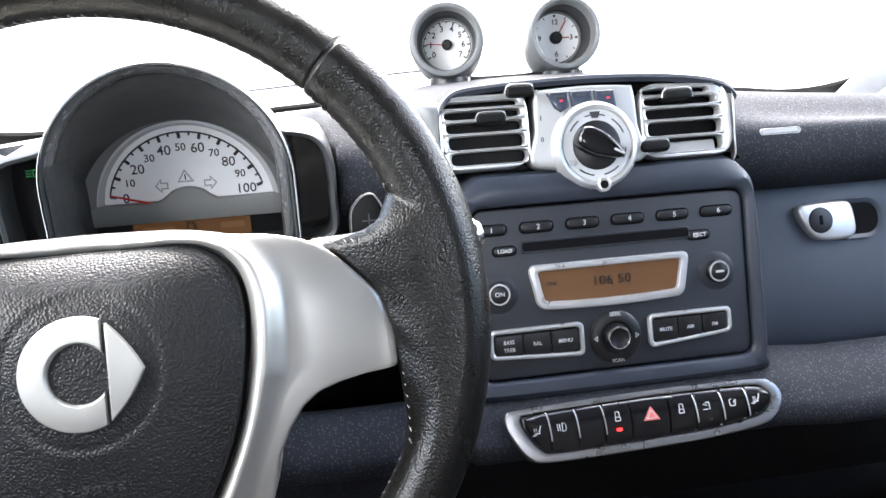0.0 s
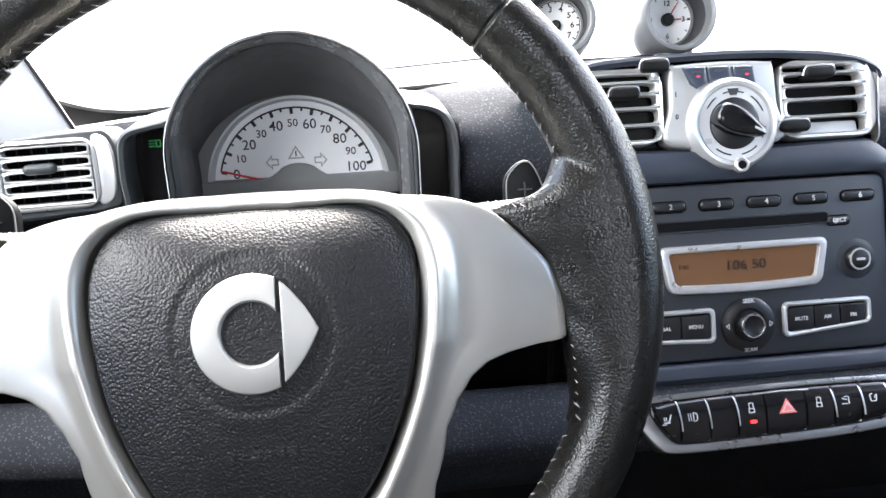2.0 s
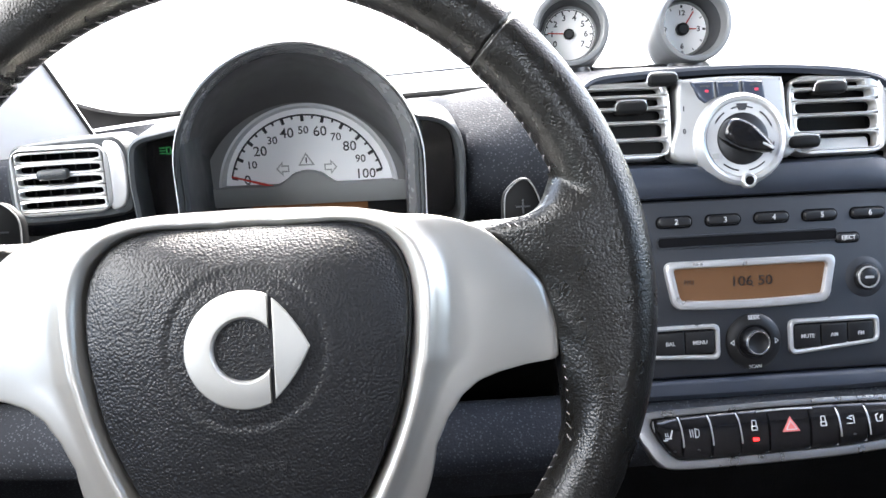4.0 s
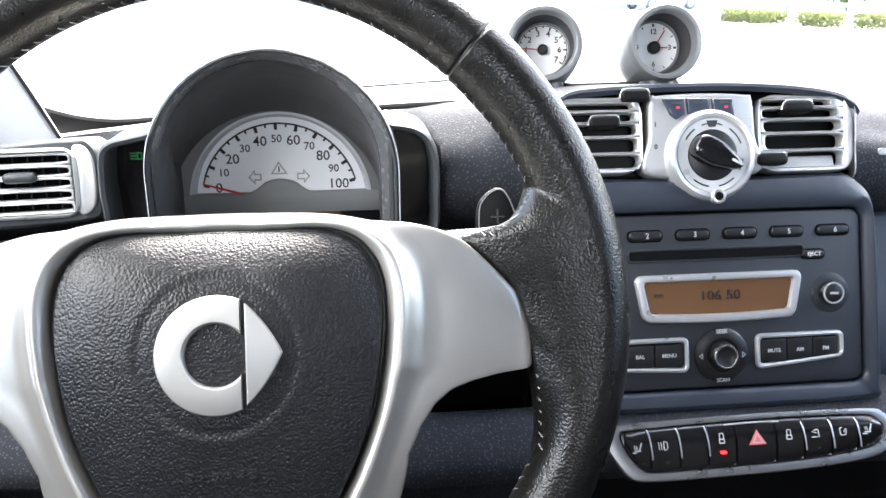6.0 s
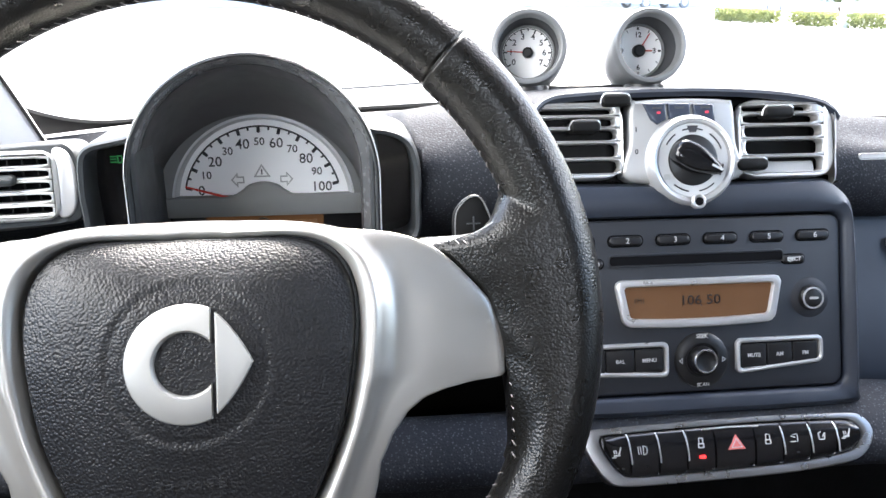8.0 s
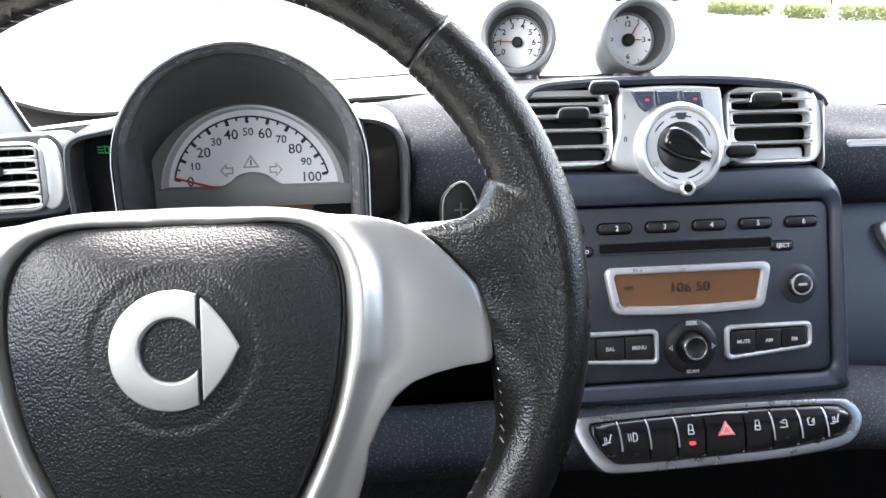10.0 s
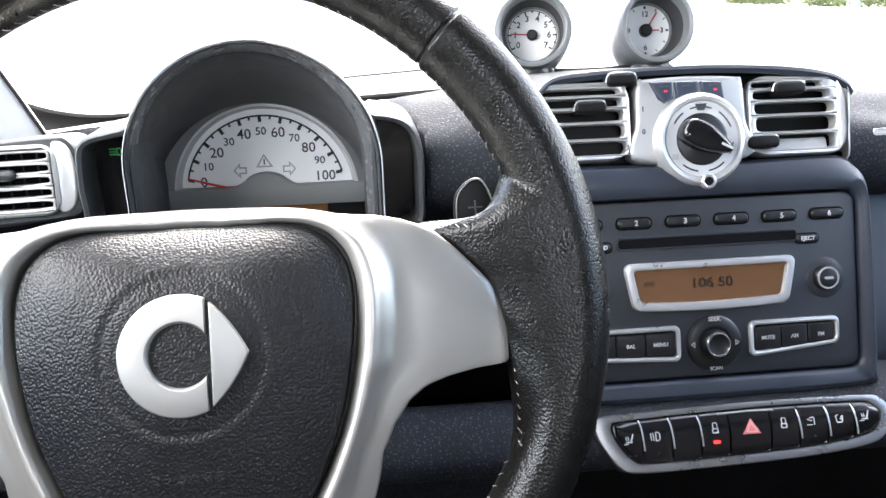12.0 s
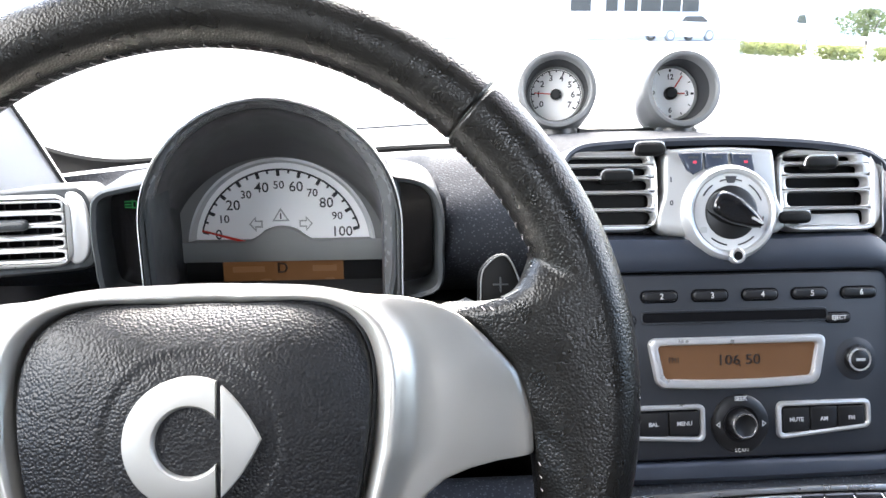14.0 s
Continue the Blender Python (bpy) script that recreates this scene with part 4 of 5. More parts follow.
part("needle", bm, RED, dial, "red speedometer needle")
tri = ccw([(-0.0055, 0.0), (-0.0125, -0.0112), (0.0015, -0.0112)])
tri = [(x - 0.0025, y - 0.0132) for x, y in tri]
part("warning_symbol", ring(tri, inset(tri, 0.0012), [(0, DZ + 0.0001), (0, DZ + 0.0005), (1, DZ + 0.0005), (1, DZ + 0.0001)]), INK_PALE, dial)
part("warning_stroke", slab(rrect(0.0010, 0.0048, 0.0004, -0.0080, -0.0200), DZ, DZ + 0.0005), INK, dial)
for s in (-1, 1):
    arrow = [(0.0060, 0.0034), (0.0060, -0.0034), (-0.0010, -0.0034), (-0.0010, -0.0075), (-0.0085, 0.0), (-0.0010, 0.0075), (-0.0010, 0.0034)]
    loop = ccw([(-0.0080 + s * 0.0193 - s * x * 0.75, -0.0265 + y * 0.85) for x, y in arrow])
    part("turn_arrow", ring(loop, inset(loop, 0.0011), [(0, DZ), (0, DZ + 0.0005), (1, DZ + 0.0005), (1, DZ)]), INK_PALE, dial, "pale grey turn arrow")
# ears beside the hood
for s in (-1, 1):
    if s > 0:
        ear = [(0.080, -0.055), (0.113, -0.048), (0.1165, -0.018), (0.1160, 0.006), (0.1118, 0.0215), (0.1040, 0.0300), (0.094, 0.0338), (0.0850, 0.0352), (0.0785, 0.0352), (0.0795, 0.020), (0.0800, -0.010), (0.0800, -0.035)]
    else:
        ear = [(-0.080, -0.055), (-0.114, -0.048), (-0.1195, -0.018), (-0.1192, 0.006), (-0.1165, 0.0200), (-0.1085, 0.0268), (-0.096, 0.0298), (-0.0870, 0.0316), (-0.0795, 0.0325), (-0.0800, 0.018), (-0.0800, -0.010), (-0.0800, -0.035)]
    loop = ccw(smooth(ear, 6))
    inner = inset(loop, 0.0065)
    part("ear_frame", ring(loop, inner, [(-0.02, -0.060), (0, -0.012), (0.1, -0.0065), (0.35, -0.0040), (0.75, -0.0055), (1, -0.012), (1.0, -0.034)]), HOOD, clus, "grey frame beside the hood")
    part("ear_window", slab(inset(loop, 0.006), -0.040, -0.032), GLOSS, clus, "gloss black tell-tale window")
glow = bmesh.new()
for du, dv, w, h in ((-0.0030, 0.0022, 0.0042, 0.0008), (-0.0030, 0.0, 0.0042, 0.0008), (-0.0030, -0.0022, 0.0042, 0.0008), (0.0004, 0.0, 0.0009, 0.0058), (0.0020, 0.0026, 0.0028, 0.0008), (0.0020, -0.0026, 0.0028, 0.0008), (0.0036, 0.0, 0.0009, 0.0044)):
    slab(rrect(w, h, 0.0003, -0.098 + du * 0.9, 0.0110 + dv * 0.9, seg=2), -0.0315, -0.0311, bm=glow)
part("tell_tale", glow, GREEN_GLOW, clus, "green glowing lamp symbol")
part("cluster_base", box(0.235, 0.05, 0.12, 0.01, at=(0, -0.125, -0.07)), BLACK, clus)

# ---- left side vent ----
LV = panel_matrix((-0.1700, 0.285, 0.0100), 8, yaw=6)
sv = thing("side_air_vent", LV, "silver side air vent with a tab, in the dashboard's end", "air vent")
so = ccw(smooth([(-0.036, -0.0245), (-0.0385, 0.0), (-0.034, 0.0195), (-0.024, 0.0240), (0.02, 0.0275), (0.036, 0.0255), (0.0420, 0.012), (0.0415, -0.015), (0.036, -0.0250), (0.0, -0.0280), (-0.028, -0.0285)], 7))
gr = ccw(rrect(0.0680, 0.0505, 0.012, -0.0035, -0.001, seg=6))
gi = ccw(rrect(0.0590, 0.0430, 0.003, -0.0040, -0.001, seg=6))
part("pod", ring(by_angle([(x * 1.09, y * 1.13 - 0.001) for x, y in so], 128, 0, 0), by_angle(gi, 128, 0, 0), [(0.06, -0.060), (0.0, -0.020), (0.04, -0.006), (0.14, -0.0010), (0.30, 0.0006), (0.9, 0.0006), (1.0, -0.030)]), HOOD, sv, "grey rounded pod")
part("vent_frame", ring(gr, gi, [(0, -0.004), (0, 0.0015), (0.2, 0.0040), (0.6, 0.0050), (1, 0.001), (1, -0.004)]), VENT_SILVER, sv, "silver vent frame")
part("duct", slab(inset(gi, -0.001), -0.034, -0.028), VOID, sv)
part("duct_wall", ring(inset(gi, 0.0003), inset(gi, 0.0006), [(0, -0.001), (1, -0.030)]), VOID, sv)
for i in range(5):
    low = -0.001 - 0.0430 / 2 + 0.0430 / 5 * i
    slot_cell(sv, -0.0335, 0.0255, low, low + 0.0430 / 5, 0.0018, 0.0022)
for k in range(5):
    part("vane", box(0.0010, 0.040, 0.0015, 0.0003, at=(-0.026 + 0.010 * k, -0.001, -0.010)), RUBBER, sv)
part("vent_tab", slab(rrect(0.022, 0.0075, 0.0036, -0.0080, 0.0040, seg=4), 0.002, 0.0105, 0.003), HOOD, sv, "grey tab")
end = ccw(smooth([(0.0270, -0.022), (0.0290, 0.0), (0.0270, 0.0235), (0.036, 0.0235), (0.0410, 0.011), (0.0405, -0.014), (0.035, -0.0240)], 6))
part("end_cap", slab(end, -0.004, 0.0026, 0.002), VENT_SILVER, sv, "smooth silver end cap")


# ---- dashboard pods ----
def pod(center, yaw, elev, label):
    """A round instrument on the dashboard top; local z points to its face."""
    m = Matrix.Translation(center) @ Matrix.Rotation(radians(yaw), 4, "Z") @ panel_matrix((0, 0, 0), elev)
    p = thing("dash_gauge", m, label, "gauge", group="gauges on the dashboard top")
    shell = lathe([(0.0297, 0.0), (0.0312, 0.0010), (0.0340, 0.0005), (0.0356, -0.003), (0.0358, -0.010), (0.0350, -0.024), (0.0328, -0.040), (0.0284, -0.056), (0.0200, -0.066), (0.0060, -0.069)], 56, caps=(False, True))
    for v in shell.verts:
        v.co.y += 0.22 * min(0.0, v.co.z + 0.012)  # the back hangs a little
    part("shell", shell, POD_GREY, p, "grey round shell")
    part("lip", lathe([(0.0297, 0.0), (0.0290, -0.003), (0.0282, -0.011)], 56, caps=(False, False)), POD_GREY, p)
    part("lining", lathe([(0.0282, -0.011), (0.0274, -0.0120), (0.0264, -0.0375)], 56, caps=(False, False)), TRIM_DARK, p)
    part("dial_ring", lathe([(0.0265, -0.0370), (0.0260, -0.0335), (0.0248, -0.0335), (0.0240, -0.0362)], 56, caps=(False, False)), STEP_GREY, p, "pale dial ring")
    return p, m


TZ = -0.0362
tach, _ = pod((0.2346, 0.446, 0.0922), -11, 14, "round grey rev counter with a white dial on the dashboard top")
td = part("dial", lathe([(0.0246, TZ - 0.001), (0.0244, TZ)], 48, caps=(False, True)), DIAL_WHITE, tach)
for v in range(15):
    a = radians(215 - 250 * v / 14)
    c, s = math.cos(a), math.sin(a)
    part("tick", tube([(0.0228 * c, 0.0228 * s, TZ + 0.0003), ((0.0195 if v % 2 == 0 else 0.0212) * c, (0.0195 if v % 2 == 0 else 0.0212) * s, TZ + 0.0003)], 0.0007, 4), INK, td)
    if v % 2 == 0:
        words("numeral", str(v // 2), 0.0078, td, INK, 0.0160 * c, 0.0160 * s, TZ + 0.0004, 0.00015)
arc = [(0.0230 * math.cos(radians(215 - 250 * k / 30)), 0.0230 * math.sin(radians(215 - 250 * k / 30)), TZ + 0.0003) for k in range(31)]
part("scale_line", tube(arc, 0.0004, 4), INK, td)
part("needle", tube([(-0.0200, 0.0012, TZ + 0.002), (0, 0, TZ + 0.003)], 0.0005, 5), RED, tach, "thin red needle")
part("hub", lathe([(0.0052, TZ), (0.0050, TZ + 0.004), (0.0035, TZ + 0.0052)], 28, caps=(False, True)), BLACK, tach)
clk, _ = pod((0.3520, 0.446, 0.0924), 0, 13, "round grey clock with a silver dial on the dashboard top")
cd = part("dial", lathe([(0.0246, TZ - 0.001), (0.0244, TZ)], 48, caps=(False, True)), DIAL, clk)
for v in range(12):
    a = radians(90 - 30 * v)
    c, s = math.cos(a), math.sin(a)
    part("tick", tube([(0.0230 * c, 0.0230 * s, TZ + 0.0003), (0.0205 * c, 0.0205 * s, TZ + 0.0003)], 0.0011 if v % 3 == 0 else 0.0005, 4), INK, cd)
for text, x, y in (("12", 0, 0.0155), ("3", 0.0165, 0), ("6", 0, -0.0160), ("9", -0.0165, 0)):
    words("numeral", text, 0.0070, cd, INK, x, y, TZ + 0.0004, 0.00012)
part("minute_hand", tube([(0.0, 0.0, TZ + 0.003), (0.0110, 0.0165, TZ + 0.002)], 0.0006, 5), RED, clk, "thin red hand")
part("hour_hand", tube([(0.0, 0.0, TZ + 0.003), (0.0135, 0.0, TZ + 0.002)], 0.0006, 5), RED, clk, "thin red hand")
part("hub", lathe([(0.0062, TZ), (0.0060, TZ + 0.004), (0.0042, TZ + 0.0054)], 28, caps=(False, True)), BLACK, clk)
for x, ob in ((0.2390, tach), (0.3530, clk)):
    part("foot", lathe([(0.0190, 0.042), (0.0190, 0.053), (0.0150, 0.060)], 32), BLACK, ob, "short black foot", m=ob.matrix_world.inverted() @ Matrix.Translation((x, 0.462, 0.0)))

# ---- steering wheel ----
WHEEL = panel_matrix((0, 0, 0), 20)
sw = thing("steering_wheel", WHEEL, "black leather steering wheel with satin silver spokes and airbag pad", "steering wheel")
RC, RR, RN = 0.0112, 0.1665, -0.035  # rim middle, radius and depth under the emblem


def rim_radius(a):
    """Tube radius at an angle; the grips are a little fatter, with a pinched seam at their upper ends."""
    d = math.degrees(a)
    grip = 0.0158 + 0.0010 * math.exp(-((((d if d < 180 else d - 360) - 10) / 38) ** 2)) + 0.0010 * math.exp(-(((d - 170) / 38) ** 2))
    for s in (47.0, 133.0):
        grip -= 0.0013 * math.exp(-(((d - s) / 0.30) ** 2))
        grip += 0.0007 * max(0.0, min(1.0, 0.5 + (s - d) / (1.0 if s < 90 else -1.0))) * math.exp(-(((d - s) / 9.0) ** 2))
    return grip


loops = []
angles = sorted([2 * math.pi * k / 360 for k in range(360) if min(abs(k - 47), abs(k - 133)) > 2] + [radians(s - 2.4 + 0.12 * k) for s in (47, 133) for k in range(41)])
for a in angles:
    r = rim_radius(a)
    loops.append([((RR + r * math.cos(b)) * math.cos(a), RC + (RR + r * math.cos(b)) * math.sin(a), RN + 1.08 * r * math.sin(b)) for b in [2 * math.pi * j / 28 for j in range(28)]])
bm = bmesh.new()
rows = [[bm.verts.new(p) for p in lp] for lp in loops]
n = len(rows)
for i in range(n):
    for j in range(28):
        bm.faces.new((rows[i][j], rows[(i + 1) % n][j], rows[(i + 1) % n][(j + 1) % 28], rows[i][(j + 1) % 28]))
part("rim", bm, LEATHER, sw, "black grained leather rim", angle=60)
st = bmesh.new()
for k in range(360):
    a = 2 * math.pi * (k + 0.5) / 158
    if k >= 158:
        break
    d = math.degrees(a)
    if 333 < d or d < 20 or 160 < d < 207:
        continue
    r = rim_radius(a)
    for b0, b1 in ((174, 189),):
        p = []
        for b, da in ((b0, 0.0065), ((b0 + b1) / 2, 0.0), (b1, -0.0065)):
            rb = r + 0.0002
            bb = radians(b)
            p.append(((RR + rb * math.cos(bb)) * math.cos(a + da), RC + (RR + rb * math.cos(bb)) * math.sin(a + da), RN + 1.08 * rb * math.sin(bb)))
        tube(p, 0.00028, 5, bm=st)
tagged(part("stitching", st, THREAD, sw), "pale grey stitches along the rim", kind="stuff")

# silver three-spoke trim and pad, given by radius over angle
TRIM_R = [(90, 0.0588), (75, 0.0602), (62, 0.0652), (50, 0.0735), (40, 0.0830), (36.6, 0.0900), (27.7, 0.1068), (23.0, 0.1143), (14.5, 0.1237), (8.8, 0.1310), (0.8, 0.1350), (-5.8, 0.1362), (-6.6, 0.1345), (-7.6, 0.1218), (-9.7, 0.1095), (-12.5, 0.1000), (-16.9, 0.0939), (-23.9, 0.0907), (-32.2, 0.0912), (-46.1, 0.1020), (-60, 0.1230), (-67, 0.1520), (-72, 0.1540), (-76, 0.1100), (-90, 0.0960)]
PAD_R = [(90, 0.0513), (75, 0.0528), (62, 0.0580), (52, 0.0650), (45, 0.0703), (38, 0.0740), (30, 0.0748), (22, 0.0731), (10, 0.0692), (0, 0.0669), (-10, 0.0662), (-20, 0.0672), (-30, 0.0690), (-40, 0.0718), (-50, 0.0765), (-60, 0.0830), (-72, 0.0880), (-90, 0.0890)]


def polar(table, deg):
    """Radius at an angle in degrees; the table runs from top to bottom of the right half, the left mirrors it."""
    d = (deg + 180) % 360 - 180
    if d > 90:
        d = 180 - d
    if d < -90:
        d = -180 - d
    for (a, r), (b, s) in zip(table, table[1:]):
        if b <= d <= a:
            return r + (s - r) * (a - d) / (a - b)
    return table[-1][1]


def soft_polar(table, deg, w=2.0):
    return sum(polar(table, deg + w * k / 2) for k in (-2, -1, 0, 1, 2)) / 5


def bow(y):
    """Fall of the spoke's face above and below its middle line."""
    return 9.0 * max(0.0, y - 0.016) ** 2 + 1.6 * max(0.0, 0.004 - y) ** 2


degs = []
d = -90.0
while d < 270:
    dd = (d + 180) % 360 - 180
    fine = min(abs(dd + 7), abs(abs(dd) - 173)) < 4 or abs(abs(dd) - 173) < 4
    degs.append(d)
    d += 0.3 if fine else 1.0
loops = []
steps = [0.0, 0.0006, 0.0024, 0.0044, 0.0062, 0.0078, 0.0102, 0.0138, 0.0175]
for deg in degs:
    a = radians(deg)
    blend = min(1.0, max(0.0, (math.sin(a) - 0.45) / 0.45))
    ri = soft_polar(PAD_R, deg) + 0.0006 + 0.0012 * (1 - blend)
    ro = soft_polar(TRIM_R, deg, 0.5 + 9.5 * blend * blend * (3 - 2 * blend))
    wdt = max(ro - ri, 0.004)
    k = min(1.0, 1.25 * wdt / (wdt + 0.013))
    row = [(ri + 0.0, -0.030), (ri, -0.0165)]
    hs = [-0.0158, -0.0146, -0.0122, -0.0105, -0.0099, -0.0106, -0.0134, -0.0168, -0.0187]
    row += [(ri + s * k + 0.0001, h * k - 0.0122 * (1 - k) - 0.001 * (1 - k) * s / 0.016) for s, h in zip(steps, hs)]
    last = ri + steps[-1] * k
    base = -0.0187 * k - 0.0132 * (1 - k)

    def fall(r):
        return base - 0.0100 * min(1.0, max(0.0, r - last) / 0.045) ** 1.2 - (bow(r * math.sin(a)) - bow(last * math.sin(a))) * max(0.0, min(1.0, (abs(math.cos(a)) - 0.4) / 0.3))

    for f in (0.2, 0.4, 0.6, 0.8, 0.93):
        row.append((last + (ro - 0.0008 - last) * f, fall(last + (ro - last) * f)))
    row += [(ro - 0.0007, fall(ro) - 0.0002), (ro - 0.0002, fall(ro) - 0.0008), (ro, fall(ro) - 0.0020), (ro, -0.046)]
    low = 0.0155 * max(0.0, math.sin(a)) ** 3
    loops.append([(r * math.cos(a), r * math.sin(a), h - low) for r, h in row])
bm = bmesh.new()
rows = [[bm.verts.new(p) for p in lp] for lp in loops]
n = len(rows)
for i in range(n):
    for j in range(len(rows[0]) - 1):
        bm.faces.new((rows[i][j], rows[(i + 1) % n][j], rows[(i + 1) % n][j + 1], rows[i][j + 1]))
part("spoke_trim", bm, SILVER, sw, "satin silver three-spoke trim", angle=50)
# airbag pad with a shallow ring groove round the emblem
rings = [0.004, 0.012, 0.020, 0.0255, 0.0290, 0.0305, 0.0318, 0.0330, 0.0342, 0.0358, 0.0375]
loops = []
pad_degs = [360 * k / 180 - 90 for k in range(180)]


def pad_height(f, q=-90.0):
    return -0.0012 - 0.0085 * f ** 2.6 - 0.0050 * max(0.0, math.sin(radians(q))) * f ** 3 - 0.0110 * max(0.0, math.sin(radians(q))) ** 1.5 * f ** 5


for r in rings:
    dip = -0.0004 * math.exp(-(((r - 0.0318) / 0.0016) ** 2)) + 0.0003 * math.exp(-(((r - 0.0350) / 0.0014) ** 2))
    loops.append([(r * math.cos(radians(q)), r * math.sin(radians(q)), pad_height(r / soft_polar(PAD_R, q, 6), q) + dip) for q in pad_degs])
for f in (0.15, 0.35, 0.50, 0.62, 0.72, 0.80, 0.87, 0.93):
    lp = []
    for q in pad_degs:
        e = soft_polar(PAD_R, q, 6)
        r = 0.0375 + (e - 0.0375) * f
        lp.append((r * math.cos(radians(q)), r * math.sin(radians(q)), pad_height(r / e, q)))
    loops.append(lp)
for dr, dh in ((0.0032, -0.0004), (0.0014, -0.0014), (0.0004, -0.0034), (0.0, -0.0060), (0.0, -0.024)):
    loops.append([((soft_polar(PAD_R, q, 6) - dr) * math.cos(radians(q)), (soft_polar(PAD_R, q, 6) - dr) * math.sin(radians(q)), pad_height(0.98, q) + dh * (1 - 0.7 * max(0.0, math.sin(radians(q))) if dh > -0.02 else 1)) for q in pad_degs])
part("pad_backing", slab(ccw([((soft_polar(PAD_R, q, 6) + 0.004) * math.cos(radians(q)), (soft_polar(PAD_R, q, 6) + 0.004) * math.sin(radians(q))) for q in pad_degs]), -0.036, -0.0315), BLACK, sw)
part("airbag_pad", loft(loops, caps=(True, False)), PAD, sw, "black grained airbag pad")
marks = bmesh.new()
for k, (w, h) in enumerate(((0.0030, 0.0042), (0.0010, 0.0042), (0.0030, 0.0042), (0.0032, 0.0042), (0.0030, 0.0042), (0.0032, 0.0042))):
    x, y = -0.0125 + 0.0050 * k, -0.0490
    z = pad_height(0.049 / soft_polar(PAD_R, -90, 6))
    slab(rrect(w, h, 0.0004, x, y, seg=2), z - 0.001, z + 0.00016, 0.0001, 1, bm=marks)
tagged(part("embossed_mark", marks, PAD, sw), "faint embossed marks in the pad", kind="stuff")
part("hub", lathe([(0.034, -0.060), (0.040, -0.046), (0.046, -0.036), (0.046, -0.024)], 48), RUBBER, sw)
# emblem: open ring and arrow, as plain silver shapes
XC = 0.0098
ao, ai = math.acos(XC / 0.0243), math.acos(XC / 0.0127)
loops = []
for k in range(61):
    t = k / 60
    p, q = ao + (2 * math.pi - 2 * ao) * t, ai + (2 * math.pi - 2 * ai) * t
    po, pi_ = Vector((math.cos(p), math.sin(p), 0)) * 0.0243, Vector((math.cos(q), math.sin(q), 0)) * 0.0127
    loops.append([tuple(po.lerp(pi_, f) + Vector((0, 0, h))) for f, h in ((0, -0.004), (0, 0.0008), (0.02, 0.0013), (0.06, 0.0016), (0.90, 0.0016), (0.96, 0.0010), (1, -0.0002), (1, -0.004))])
part("emblem_ring", loft(loops), EMBLEM, sw, "matt silver open ring")
tip = []
for k in range(9):
    t = k / 8
    tip.append(((1 - t) ** 2 * 0.0118 + 2 * t * (1 - t) * 0.0205 + t * t * 0.0264, (1 - t) ** 2 * 0.0205 + 2 * t * (1 - t) * 0.0128))
tip += [(x, -y) for x, y in tip[::-1][1:]]
part("emblem_arrow", slab(ccw(tip), -0.004, 0.0020, 0.0007, 2), EMBLEM, sw, "matt silver arrow shape")
# leather where the spokes meet the rim
WEB_A = [(0.0950, 0.0500), (0.1050, 0.0450), (0.1195, 0.0318), (0.1290, 0.0208), (0.1342, 0.0030), (0.1364, -0.0145), (0.1374, -0.0260), (0.1380, -0.0370), (0.1378, -0.0480), (0.1352, -0.0560)]
WEB_B = [(0.0956, 0.0508), (0.1090, 0.0500), (0.1230, 0.0508), (0.1325, 0.0560), (0.1385, 0.0690)]
edge_a, edge_b = smooth(WEB_A, 10, closed=False), smooth(WEB_B, 10, closed=False)


def web_angle(p):
    return math.degrees(math.atan2(p[1] - RC, p[0]))


def web_height(x, y):
    """The leather rises from the trim to the rim's crown and rolls over its free upper edge."""
    r, deg = math.hypot(x, y - RC), math.degrees(math.atan2(y - RC, x))
    ra = lerp_table(sorted((web_angle(p), math.hypot(p[0], p[1] - RC)) for p in edge_a), min(deg, 17.8))
    w = min(1.0, max(0.0, (r - ra) / (0.1645 - ra)))
    free = min(math.dist((x, y), q) for q in edge_b)
    out = min(1.0, max(0.0, (x - 0.108) / 0.017))
    roll = max(0.0, 1 - free / (0.0075 - 0.0035 * out))
    h = -0.0285 + 0.0112 * w + 0.0080 * w * (1 - w) - (0.0065 - 0.0030 * out) * roll ** 2
    h -= 8.0 * max(0.0, y - 0.016) ** 2 * (1 - w) ** 2
    ridge = (x - 0.1385 + 0.86 * (y - 0.002)) / 0.0048
    h += (0.0009 * math.exp(-ridge * ridge) - 0.0008 * math.exp(-((ridge + 1.8) ** 2))) * max(0.0, 1 - ((y - 0.010) / 0.028) ** 2) ** 2
    h -= 0.0080 * (1 - w) ** 2 * min(1.0, max(0.0, (-13 - deg) / 11)) ** 1.5
    h -= 0.012 * max(0.0, (deg - 18.5 + 4.0 * out) / (4.9 + 4.0 * out)) ** 2
    d, rr = r - RR, rim_radius(radians(deg) % (2 * math.pi))
    if abs(d) < rr:
        crown = RN + 1.08 * math.sqrt(rr * rr - d * d)
        gap = 0.006 * (1 - w)
        h = max(h, crown + 0.0001) + (max(gap - abs(h - crown), 0.0) ** 2 / (4 * gap) if gap > 1e-6 else 0.0)
    return h


